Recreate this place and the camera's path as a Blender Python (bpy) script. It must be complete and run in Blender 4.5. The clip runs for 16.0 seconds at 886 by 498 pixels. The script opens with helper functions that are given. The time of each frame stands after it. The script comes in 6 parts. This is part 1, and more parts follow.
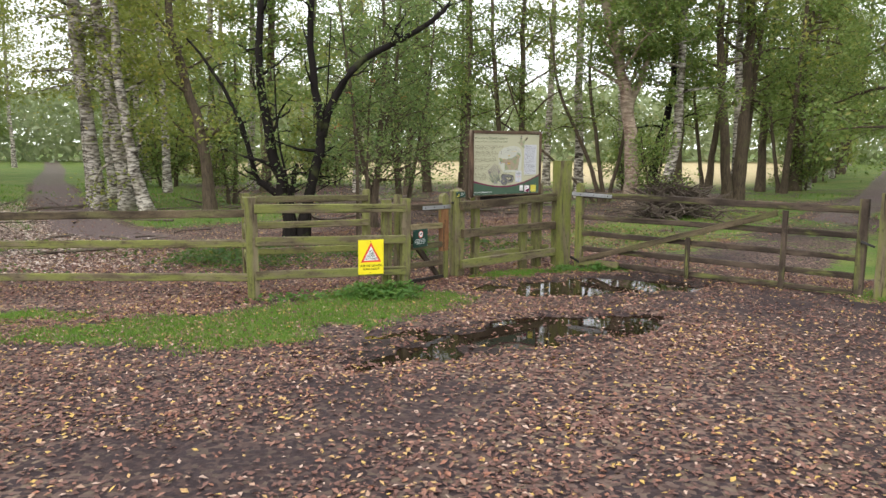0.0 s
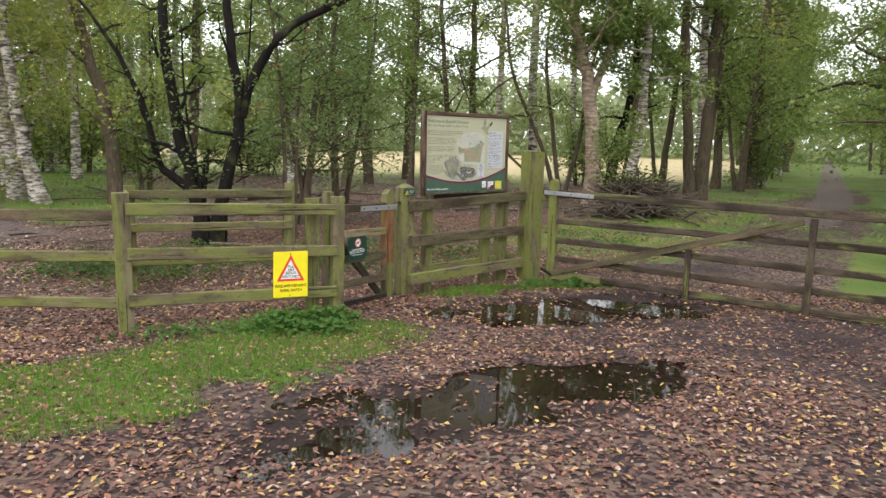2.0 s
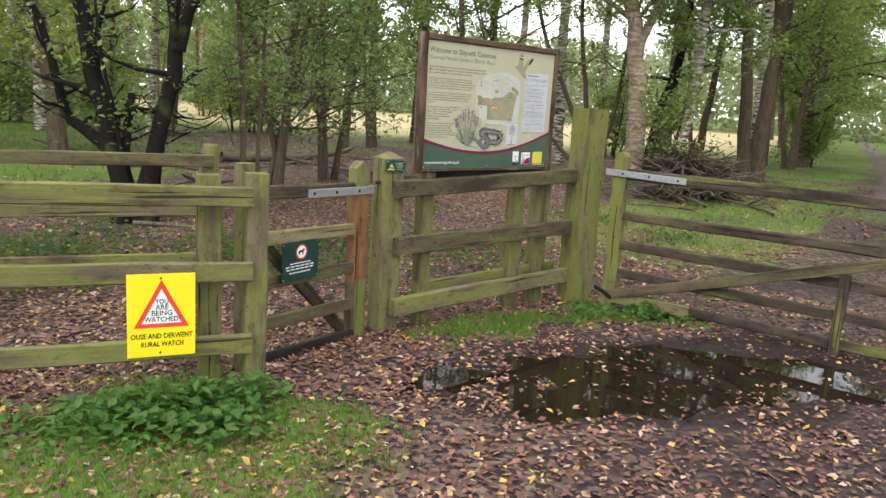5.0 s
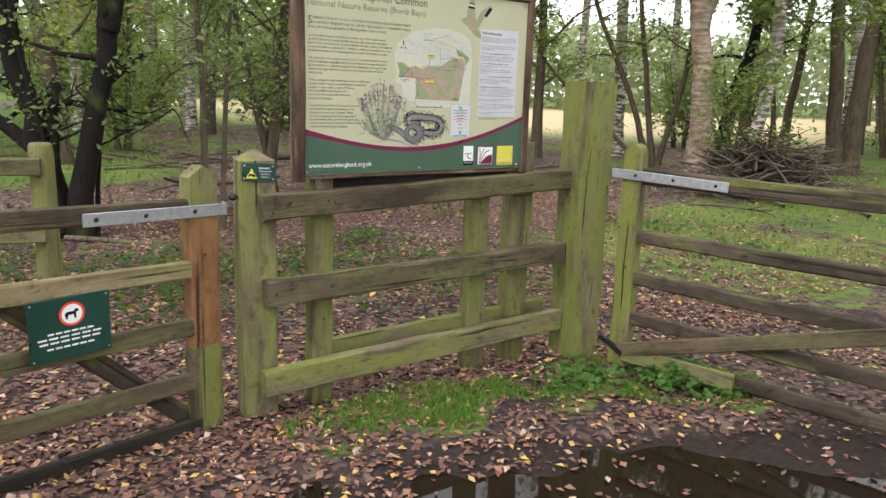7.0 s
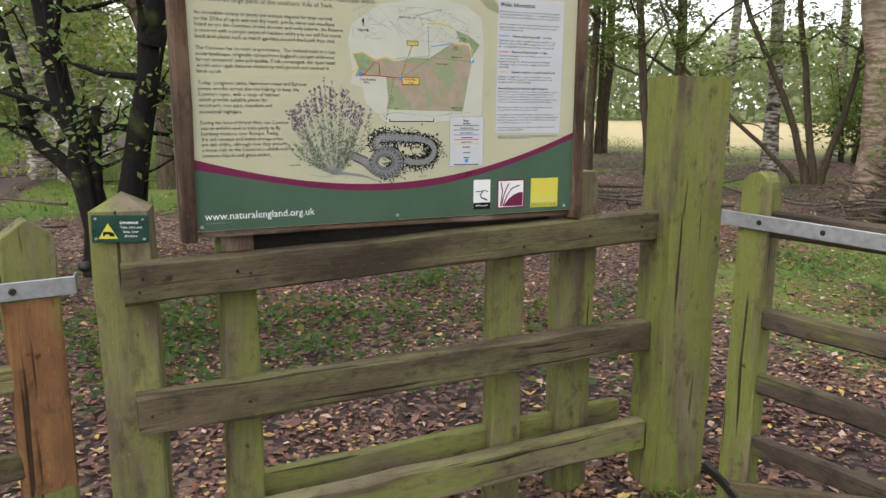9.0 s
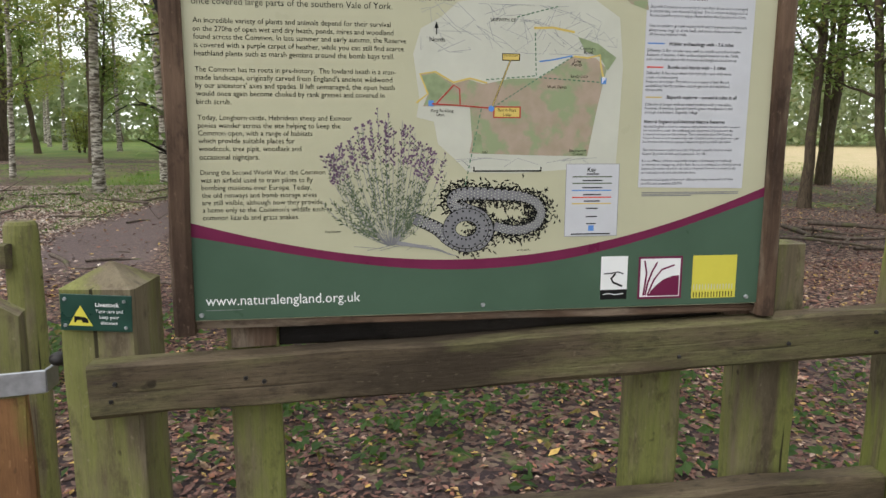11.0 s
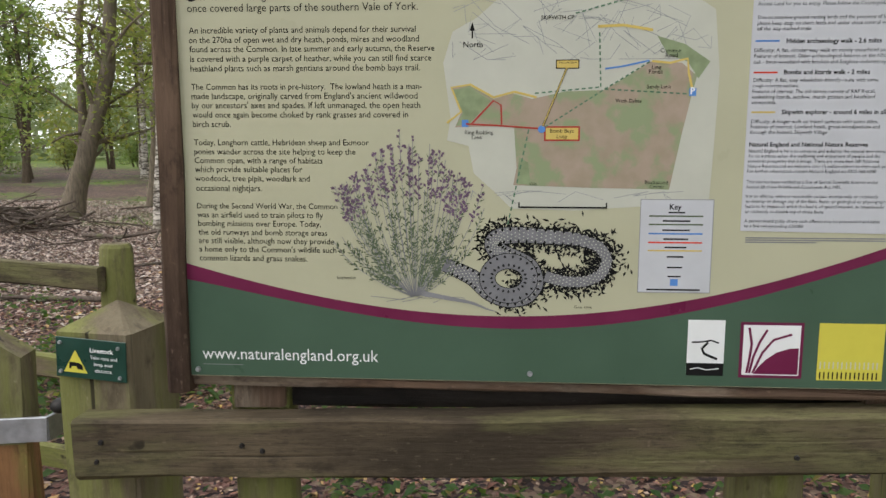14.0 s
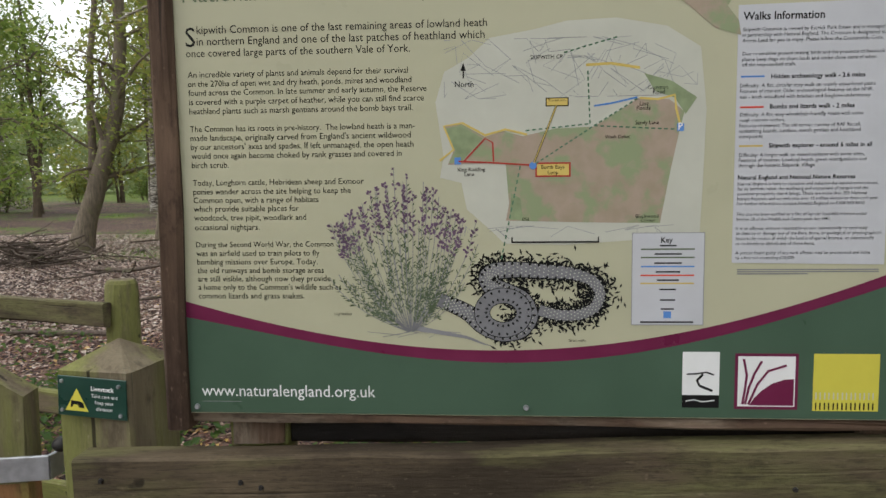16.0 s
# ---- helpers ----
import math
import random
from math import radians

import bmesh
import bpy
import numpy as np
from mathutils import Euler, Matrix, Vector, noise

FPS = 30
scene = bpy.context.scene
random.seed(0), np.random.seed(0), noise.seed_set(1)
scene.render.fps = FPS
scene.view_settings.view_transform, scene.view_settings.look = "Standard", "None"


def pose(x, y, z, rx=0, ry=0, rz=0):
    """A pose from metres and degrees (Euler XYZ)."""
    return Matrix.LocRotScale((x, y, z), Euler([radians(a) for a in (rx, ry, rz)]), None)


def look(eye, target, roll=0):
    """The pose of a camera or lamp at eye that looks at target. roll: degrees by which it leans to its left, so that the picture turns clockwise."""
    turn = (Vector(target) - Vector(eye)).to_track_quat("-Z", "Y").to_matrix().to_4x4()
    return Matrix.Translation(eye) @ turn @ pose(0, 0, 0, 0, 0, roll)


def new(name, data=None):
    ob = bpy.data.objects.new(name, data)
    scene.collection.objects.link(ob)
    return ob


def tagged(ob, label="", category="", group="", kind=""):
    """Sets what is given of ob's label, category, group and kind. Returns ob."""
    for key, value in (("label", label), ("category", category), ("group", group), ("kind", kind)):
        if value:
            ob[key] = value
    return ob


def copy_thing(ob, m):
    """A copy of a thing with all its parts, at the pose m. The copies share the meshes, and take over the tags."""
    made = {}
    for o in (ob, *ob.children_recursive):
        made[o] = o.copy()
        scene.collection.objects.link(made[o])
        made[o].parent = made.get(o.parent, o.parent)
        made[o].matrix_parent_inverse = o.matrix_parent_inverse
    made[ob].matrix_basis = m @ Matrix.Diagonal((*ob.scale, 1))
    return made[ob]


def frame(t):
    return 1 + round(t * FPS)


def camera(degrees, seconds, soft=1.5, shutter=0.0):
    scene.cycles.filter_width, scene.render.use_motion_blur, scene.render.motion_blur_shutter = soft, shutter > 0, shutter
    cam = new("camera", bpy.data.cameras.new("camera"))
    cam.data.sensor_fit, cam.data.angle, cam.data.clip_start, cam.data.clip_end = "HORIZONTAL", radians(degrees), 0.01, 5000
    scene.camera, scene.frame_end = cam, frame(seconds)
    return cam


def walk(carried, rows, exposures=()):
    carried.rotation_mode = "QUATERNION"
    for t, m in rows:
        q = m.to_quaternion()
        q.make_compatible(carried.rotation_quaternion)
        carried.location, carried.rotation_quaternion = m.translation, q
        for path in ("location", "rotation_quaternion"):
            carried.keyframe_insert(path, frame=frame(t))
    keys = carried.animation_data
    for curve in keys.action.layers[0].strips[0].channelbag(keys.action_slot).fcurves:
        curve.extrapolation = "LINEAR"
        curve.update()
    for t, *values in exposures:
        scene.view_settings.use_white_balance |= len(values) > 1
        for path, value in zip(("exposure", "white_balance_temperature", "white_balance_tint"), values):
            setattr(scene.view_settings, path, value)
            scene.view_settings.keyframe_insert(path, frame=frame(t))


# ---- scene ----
cam = camera(61.9, 16.0)
METRES, EYE, TILT, LEAN, TURN = 10.9, 1.65, 0.0, 0.0, -39.6
ROWS = [
    (0.0, 0.0, 0.0, 0.0, 0.03, -7.87, -0.23),
    (0.5, -0.0014, 0.0524, -0.0042, -1.47, -7.71, -0.49),
    (1.0, 0.0007, 0.1056, -0.006, -2.54, -8.02, -0.87),
    (1.5, 0.0026, 0.1586, -0.0061, -3.5, -8.42, -1.23),
    (2.0, -0.0023, 0.2115, -0.0063, -4.37, -8.52, -1.47),
    (2.5, -0.0004, 0.2643, -0.0091, -4.63, -8.28, -1.54),
    (3.0, -0.0031, 0.3174, -0.0098, -4.15, -8.0, -1.72),
    (5.5, 0.0431, 0.5704, -0.024, -2.8, -12.07, -3.5),
    (6.0, 0.066, 0.6177, -0.0262, -1.7, -12.61, -3.23),
    (6.5, 0.0946, 0.6583, -0.0285, 0.43, -12.48, -2.56),
    (7.0, 0.1164, 0.6957, -0.028, 2.56, -12.02, -1.91),
    (7.5, 0.1262, 0.737, -0.0275, 4.62, -11.34, -1.56),
    (8.0, 0.1379, 0.7732, -0.0294, 7.46, -11.16, -1.21),
    (8.5, 0.1534, 0.8065, -0.0291, 10.48, -11.28, -0.85),
    (9.0, 0.1582, 0.8351, -0.0307, 13.58, -10.96, -0.3),
    (9.5, 0.1587, 0.8599, -0.0273, 18.79, -10.46, -0.04),
    (12.0, 0.16, 0.9361, -0.0267, 34.29, -9.18, -0.4),
    (12.5, 0.1632, 0.9434, -0.0279, 37.96, -9.34, -0.27),
    (13.0, 0.167, 0.9508, -0.0287, 40.7, -9.15, -0.18),
    (13.5, 0.1635, 0.952, -0.0268, 41.28, -8.59, -0.15),
    (14.0, 0.161, 0.9537, -0.0255, 41.3, -7.82, -0.09),
    (14.5, 0.1613, 0.9549, -0.0252, 41.26, -7.15, 0.05),
    (15.0, 0.1622, 0.9554, -0.025, 41.43, -6.52, 0.23),
    (15.5, 0.1631, 0.9547, -0.0244, 41.68, -6.08, 0.48),
    (16.0, 0.1638, 0.9541, -0.0241, 41.84, -5.6, 0.73),
]
walk(cam, [(t, pose(0, 0, EYE, TILT, LEAN, TURN) @ pose(METRES * x, METRES * y, METRES * z, 90 + pitch, roll, yaw)) for t, x, y, z, yaw, pitch, roll in ROWS],
     exposures=[(0.0, 0.34), (3.0, 0.3), (5.5, 0.48), (7.5, 0.5), (9.0, 0.25), (10.5, 0.15), (12.5, 0.08), (14.5, 0.0), (16.0, -0.15)])

# ---- light ----
SUN_AZ, SUN_EL = radians(250), radians(48)
world = bpy.data.worlds.new("overcast_sky")
scene.world = world
world.use_nodes = True
wn = world.node_tree
wn.nodes.clear()
w_out = wn.nodes.new("ShaderNodeOutputWorld")
w_bg = wn.nodes.new("ShaderNodeBackground")
w_sky = wn.nodes.new("ShaderNodeTexSky")
w_sky.sky_type, w_sky.sun_disc = "NISHITA", False
w_sky.sun_elevation, w_sky.sun_rotation = SUN_EL, SUN_AZ
w_sky.dust_density, w_sky.air_density = 4.0, 1.0
w_grey = wn.nodes.new("ShaderNodeMix")
w_grey.data_type = "RGBA"
w_grey.inputs[0].default_value = 0.88
w_grey.inputs[7].default_value = (11.0, 11.2, 11.6, 1)
wn.links.new(w_sky.outputs[0], w_grey.inputs[6])
wn.links.new(w_grey.outputs[2], w_bg.inputs[0])
w_bg.inputs[1].default_value = 0.155
wn.links.new(w_bg.outputs[0], w_out.inputs[0])
sun_data = bpy.data.lights.new("sun", "SUN")
sun_data.energy, sun_data.angle, sun_data.color = 1.1, radians(25), (1.0, 0.96, 0.9)
sun = new("sun", sun_data)
sun.matrix_world = look((0, 0, 60), (60 * math.cos(SUN_EL) * -math.sin(SUN_AZ) / math.sin(SUN_EL),
                                     60 * math.cos(SUN_EL) * -math.cos(SUN_AZ) / math.sin(SUN_EL), 0))


# ---- node helpers ----


def material(name, rough=0.8, metal=0.0, spec=0.3):
    m = bpy.data.materials.new(name)
    m.use_nodes = True
    nt = m.node_tree
    b = nt.nodes["Principled BSDF"]
    b.inputs["Roughness"].default_value = rough
    b.inputs["Metallic"].default_value = metal
    b.inputs["Specular IOR Level"].default_value = spec
    return m, nt, b


def mixc(nt, fac, a, b, how="MIX"):
    n = nt.nodes.new("ShaderNodeMix")
    n.data_type, n.blend_type = "RGBA", how
    for i, v in ((0, fac), (6, a), (7, b)):
        if isinstance(v, bpy.types.NodeSocket):
            nt.links.new(v, n.inputs[i])
        else:
            n.inputs[i].default_value = v if i == 0 else (*v, 1) if len(v) == 3 else v
    return n.outputs[2]


def ramp(nt, sock, lo, hi, a=0.0, b=1.0):
    n = nt.nodes.new("ShaderNodeMapRange")
    nt.links.new(sock, n.inputs[0])
    for i, v in ((1, lo), (2, hi), (3, a), (4, b)):
        n.inputs[i].default_value = v
    return n.outputs[0]


def math_node(nt, op, a, b):
    n = nt.nodes.new("ShaderNodeMath")
    n.operation = op
    for i, v in ((0, a), (1, b)):
        if isinstance(v, bpy.types.NodeSocket):
            nt.links.new(v, n.inputs[i])
        else:
            n.inputs[i].default_value = v
    return n.outputs[0]


def noise_node(nt, vec, scale, detail=4.0, rough=0.55):
    n = nt.nodes.new("ShaderNodeTexNoise")
    n.inputs["Scale"].default_value, n.inputs["Detail"].default_value, n.inputs["Roughness"].default_value = scale, detail, rough
    if vec is not None:
        nt.links.new(vec, n.inputs["Vector"])
    return n.outputs[0]


def coords(nt, stretch=(1, 1, 1), shift=True):
    """Object coordinates, shifted by each object's random number, stretched."""
    tc = nt.nodes.new("ShaderNodeTexCoord")
    vec = tc.outputs["Object"]
    mp = nt.nodes.new("ShaderNodeMapping")
    mp.inputs["Scale"].default_value = stretch
    if shift:
        oi = nt.nodes.new("ShaderNodeObjectInfo")
        add = nt.nodes.new("ShaderNodeVectorMath")
        add.operation = "MULTIPLY_ADD"
        nt.links.new(oi.outputs["Random"], add.inputs[0])
        add.inputs[1].default_value = (37, 51, 23)
        nt.links.new(vec, add.inputs[2])
        vec = add.outputs[0]
    nt.links.new(vec, mp.inputs[0])
    return mp.outputs[0]


def bump(nt, bsdf, height, strength=0.4, dist=0.01):
    n = nt.nodes.new("ShaderNodeBump")
    n.inputs["Strength"].default_value, n.inputs["Distance"].default_value = strength, dist
    nt.links.new(height, n.inputs["Height"])
    nt.links.new(n.outputs[0], bsdf.inputs["Normal"])


# ---- materials ----
def wood(name, light, dark, algae, amount, rough=0.85, fine=0.3):
    """Weathered sawn timber whose grain runs along x, with soft algae, dark stains, cracks and knots."""
    m, nt, b = material(name, rough, spec=0.16)
    grain = noise_node(nt, coords(nt, (1.0, 24, 24)), 4, 5, 0.6)
    broad = noise_node(nt, coords(nt, (1.0, 3, 3)), 2.0, 4)
    patch = noise_node(nt, coords(nt, (0.8, 5.0, 5.0)), 1.9, 5, 0.6)
    blot = noise_node(nt, coords(nt, (4.5, 9, 9)), 1.9, 6, 0.7)
    crack = noise_node(nt, coords(nt, (0.5, 22, 22)), 2.0, 2, 0.4)
    knots = noise_node(nt, coords(nt, (9, 13, 13)), 1.7, 2)
    speck = noise_node(nt, coords(nt, (16, 34, 34)), 3.2, 3)
    fibre = noise_node(nt, coords(nt, (10, 110, 110)), 2.4, 5, 0.8)
    col = mixc(nt, ramp(nt, broad, 0.34, 0.64), light, dark)
    lift = mixc(nt, ramp(nt, blot, 0.3, 0.7), tuple(c * 0.68 for c in algae), algae)
    col = mixc(nt, ramp(nt, patch, 0.62 - amount * 0.42, 0.78 - amount * 0.42, 0.0, 0.94), col, lift)
    col = mixc(nt, ramp(nt, grain, 0.52, 0.28, 0.0, 0.24), col, tuple(c * 0.55 for c in dark))
    col = mixc(nt, ramp(nt, fibre, 0.50, 0.28, 0.0, fine), col, tuple(c * 0.4 for c in dark))
    col = mixc(nt, ramp(nt, fibre, 0.56, 0.76, 0.0, 0.18), col, tuple(min(1, c * 1.5 + 0.03) for c in light))
    col = mixc(nt, ramp(nt, blot, 0.53, 0.68, 0.0, 0.72), col, tuple(c * 0.6 for c in dark))
    col = mixc(nt, ramp(nt, speck, 0.64, 0.76, 0.0, 0.28), col, tuple(min(1, c * 1.7 + 0.04) for c in light))
    col = mixc(nt, ramp(nt, crack, 0.665, 0.70, 0.0, 0.85), col, (0.018, 0.014, 0.010))
    col = mixc(nt, ramp(nt, knots, 0.70, 0.77, 0.0, 0.8), col, (0.018, 0.014, 0.010))
    nt.links.new(col, b.inputs["Base Color"])
    nt.links.new(ramp(nt, broad, 0.3, 0.7, rough - 0.2, rough + 0.05), b.inputs["Roughness"])
    bump(nt, b, math_node(nt, "SUBTRACT", math_node(nt, "ADD", grain, ramp(nt, fibre, 0.2, 0.8, 0.0, 0.35)), ramp(nt, crack, 0.63, 0.70)), 0.4, 0.006)
    return m


M_GREEN = wood("algae_timber", (0.20, 0.165, 0.105), (0.08, 0.062, 0.039), (0.22, 0.236, 0.068), 0.5)
M_POST = wood("post_timber", (0.22, 0.185, 0.12), (0.105, 0.082, 0.053), (0.225, 0.235, 0.075), 0.5)
M_MOSS = wood("mossy_timber", (0.20, 0.17, 0.10), (0.085, 0.068, 0.042), (0.215, 0.24, 0.06), 0.56)
M_RAIL = wood("brown_rail_timber", (0.150, 0.115, 0.072), (0.052, 0.040, 0.027), (0.165, 0.158, 0.07), 0.36, fine=0.8)
M_PALE = wood("pale_rail_timber", (0.36, 0.29, 0.17), (0.16, 0.125, 0.07), (0.25, 0.26, 0.08), 0.25)
M_GATE = wood("dark_gate_timber", (0.11, 0.082, 0.06), (0.035, 0.027, 0.021), (0.19, 0.21, 0.06), 0.2)
# wet black on the small gate's bottom bar, painted shade behind the board
M_WET_SHADE = wood("wet_and_shade_black_timber", (0.05, 0.04, 0.032), (0.018, 0.015, 0.013), (0.06, 0.06, 0.03), 0.05, 0.5)
M_ORANGE = wood("bare_orange_timber", (0.31, 0.16, 0.07), (0.14, 0.07, 0.035), (0.22, 0.24, 0.06), 0.12)
M_FRAME = wood("flaking_frame_timber", (0.155, 0.10, 0.066), (0.045, 0.028, 0.02), (0.33, 0.27, 0.2), 0.3)


def plain(name, colour, rough=0.6, metal=0.0, var=0.12, scale=14):
    m, nt, b = material(name, rough, metal, (0.04 if "black" in name else 0.18) if "print" in name else 0.4)
    n = noise_node(nt, coords(nt), scale, 5)
    nt.links.new(mixc(nt, ramp(nt, n, 0.3, 0.75), tuple(c * (1 - var) for c in colour), tuple(min(1, c * (1 + var)) for c in colour)), b.inputs["Base Color"])
    nt.links.new(ramp(nt, n, 0.25, 0.75, max(0.05, rough - 0.12), min(1, rough + 0.12)), b.inputs["Roughness"])
    return m


M_STEEL = plain("galvanised_steel", (0.45, 0.46, 0.48), 0.45, 0.75, 0.2, 40)
M_IRON = plain("black_iron", (0.03, 0.028, 0.027), 0.55, 0.5)
M_YELLOW = plain("yellow_plastic", (0.86, 0.72, 0.02), 0.4, 0, 0.05)
M_RED = plain("red_print", (0.72, 0.07, 0.04), 0.45, 0, 0.05)
M_WHITE = plain("white_print", (0.78, 0.79, 0.78), 0.45, 0, 0.05)
M_INK = plain("black_print", (0.014, 0.014, 0.014), 0.5, 0, 0.05)
M_SIGN = plain("dark_green_plastic", (0.012, 0.05, 0.036), 0.35, 0, 0.15)
M_PANEL = plain("board_green_print", (0.064, 0.112, 0.074), 0.35, 0, 0.08, 5)
M_CREAM = plain("board_cream_print", (0.465, 0.455, 0.315), 0.35, 0, 0.05, 4)
M_PLUM = plain("board_plum_print", (0.15, 0.018, 0.06), 0.35, 0, 0.1)
M_PAPER = plain("map_white_print", (0.515, 0.52, 0.44), 0.4, 0, 0.05)
M_LIME = plain("yellow_logo_print", (0.62, 0.56, 0.08), 0.4, 0, 0.05)
M_BLUE = plain("blue_print", (0.10, 0.25, 0.6), 0.4, 0, 0.05)
M_OCHRE = plain("ochre_print", (0.62, 0.47, 0.13), 0.4, 0, 0.05)
M_SAGE = plain("sage_print", (0.115, 0.15, 0.085), 0.4, 0, 0.1)
M_LILAC = plain("lilac_print", (0.17, 0.11, 0.165), 0.45, 0, 0.2)
M_GREYP = plain("grey_print", (0.24, 0.24, 0.25), 0.45, 0, 0.1)
M_MAPRED = plain("map_red_print", (0.40, 0.045, 0.035), 0.45, 0, 0.05)
M_COIL = plain("coil_grey_print", (0.19, 0.19, 0.20), 0.45, 0, 0.15, 60)
M_GRIT = plain("map_line_print", (0.30, 0.31, 0.31), 0.45, 0, 0.1)
M_NOTICE = plain("notice_white_print", (0.53, 0.54, 0.565), 0.4, 0, 0.04)
M_MAPWOOD = plain("map_wood_print", (0.25, 0.31, 0.17), 0.4, 0, 0.2, 40)
M_PATHP = plain("map_path_print", (0.10, 0.20, 0.12), 0.4, 0, 0.1)


def heath_print():
    m, nt, b = material("map_heath_print", 0.4)
    c = coords(nt, (1, 1, 1), False)
    col = mixc(nt, ramp(nt, noise_node(nt, c, 26, 5), 0.35, 0.7), (0.33, 0.27, 0.19), (0.40, 0.31, 0.24))
    col = mixc(nt, ramp(nt, noise_node(nt, c, 17, 5), 0.48, 0.58), col, (0.26, 0.31, 0.17))
    nt.links.new(col, b.inputs["Base Color"])
    return m


M_HEATH = heath_print()


def bark(name, light, dark, white=False):
    m, nt, b = material(name, 0.9, spec=0.15)
    tc = nt.nodes.new("ShaderNodeTexCoord")
    mp = nt.nodes.new("ShaderNodeMapping")
    mp.inputs["Scale"].default_value = (3, 3, 12) if white else (9, 9, 1.6)
    nt.links.new(tc.outputs["Object"], mp.inputs[0])
    n1 = noise_node(nt, mp.outputs[0], 1.3 if white else 2.2, 6, 0.7)
    n2 = noise_node(nt, tc.outputs["Object"], 1.1, 3)
    col = mixc(nt, ramp(nt, n1, 0.44, 0.58) if white else ramp(nt, n1, 0.3, 0.7), dark, light)
    col = mixc(nt, ramp(nt, n2, 0.42, 0.66, 0, 0.7), col, tuple(c * 0.5 for c in light) if not white else (0.22, 0.19, 0.14))
    col = mixc(nt, ramp(nt, noise_node(nt, tc.outputs["Object"], 2.3, 4), 0.56, 0.72, 0, 0.45), col, (0.13, 0.16, 0.05))
    nt.links.new(col, b.inputs["Base Color"])
    bump(nt, b, n1, 0.8, 0.02)
    return m


M_BIRCH = bark("birch_bark", (0.62, 0.57, 0.50), (0.05, 0.04, 0.032), True)
M_PINK = bark("pink_birch_bark", (0.40, 0.31, 0.24), (0.16, 0.11, 0.08), True)
M_OAK = bark("brown_bark", (0.15, 0.115, 0.08), (0.035, 0.027, 0.02))
M_GREYBARK = bark("grey_brown_bark", (0.26, 0.215, 0.16), (0.085, 0.068, 0.05))
M_BLACK = bark("black_wet_bark", (0.022, 0.018, 0.016), (0.007, 0.006, 0.005))


def leaves(name, a, b_, c, gloss=0.45):
    """Leaf colours a to b_, with some of c, each leaf its own."""
    m, nt, b = material(name, gloss, spec=0.22)
    g = nt.nodes.new("ShaderNodeNewGeometry")
    r = g.outputs["Random Per Island"]
    tc = nt.nodes.new("ShaderNodeTexCoord")
    n = noise_node(nt, tc.outputs["Object"], 0.9, 3)
    col = mixc(nt, ramp(nt, r, 0, 0.8), a, b_)
    col = mixc(nt, ramp(nt, n, 0.35, 0.7, 0, 0.5), col, a)
    col = mixc(nt, ramp(nt, r, 0.86, 0.94), col, c)
    nt.links.new(col, b.inputs["Base Color"])
    t = nt.nodes.new("ShaderNodeBsdfTranslucent")
    nt.links.new(mixc(nt, 0.35, col, (0.25, 0.35, 0.04)), t.inputs[0])
    mx = nt.nodes.new("ShaderNodeMixShader")
    mx.inputs[0].default_value = 0.5
    nt.links.new(b.outputs[0], mx.inputs[1])
    nt.links.new(t.outputs[0], mx.inputs[2])
    nt.links.new(mx.outputs[0], nt.nodes["Material Output"].inputs[0])
    return m


M_LEAF_BIRCH = leaves("birch_leaves", (0.20, 0.235, 0.06), (0.33, 0.35, 0.10), (0.45, 0.38, 0.10))
M_LEAF_OAK = leaves("oak_leaves", (0.11, 0.175, 0.05), (0.26, 0.33, 0.11), (0.33, 0.32, 0.10))
M_LEAF_YOUNG = leaves("young_oak_leaves", (0.17, 0.26, 0.06), (0.34, 0.44, 0.12), (0.42, 0.44, 0.14))
M_LEAF_DARK = leaves("rowan_leaves", (0.10, 0.165, 0.062), (0.225, 0.295, 0.115), (0.32, 0.34, 0.13))
# distance haze is mixed into these leaf colours: paler and greyer green
M_LEAF_HAZE = leaves("haze_paled_far_leaves", (0.29, 0.34, 0.20), (0.41, 0.45, 0.28), (0.44, 0.44, 0.27))
M_NETTLE = leaves("nettle_leaves", (0.055, 0.14, 0.03), (0.13, 0.25, 0.06), (0.13, 0.2, 0.06))
M_BRAMBLE = leaves("bramble_leaves", (0.03, 0.075, 0.02), (0.07, 0.13, 0.035), (0.16, 0.13, 0.04))
M_GRASS = leaves("grass_blades", (0.070, 0.170, 0.020), (0.145, 0.295, 0.046), (0.30, 0.29, 0.10), 0.6)
M_BERRY = plain("red_berry", (0.55, 0.03, 0.015), 0.3)


def litter(name, cols):
    m, nt, b = material(name, 0.62, spec=0.25)
    g = nt.nodes.new("ShaderNodeNewGeometry")
    r = g.outputs["Random Per Island"]
    rp = nt.nodes.new("ShaderNodeValToRGB")
    nt.links.new(r, rp.inputs[0])
    e = rp.color_ramp.elements
    rp.color_ramp.interpolation = "CONSTANT"
    for i, c in enumerate(cols):
        el = e[i] if i < 2 else e.new(0.5)
        el.position, el.color = i / len(cols), (*c, 1)
    tc = nt.nodes.new("ShaderNodeTexCoord")
    n = noise_node(nt, tc.outputs["Object"], 60, 3)
    col = mixc(nt, ramp(nt, n, 0.3, 0.7, 0, 0.45), rp.outputs[0], (0.06, 0.04, 0.025))
    nt.links.new(col, b.inputs["Base Color"])
    return m


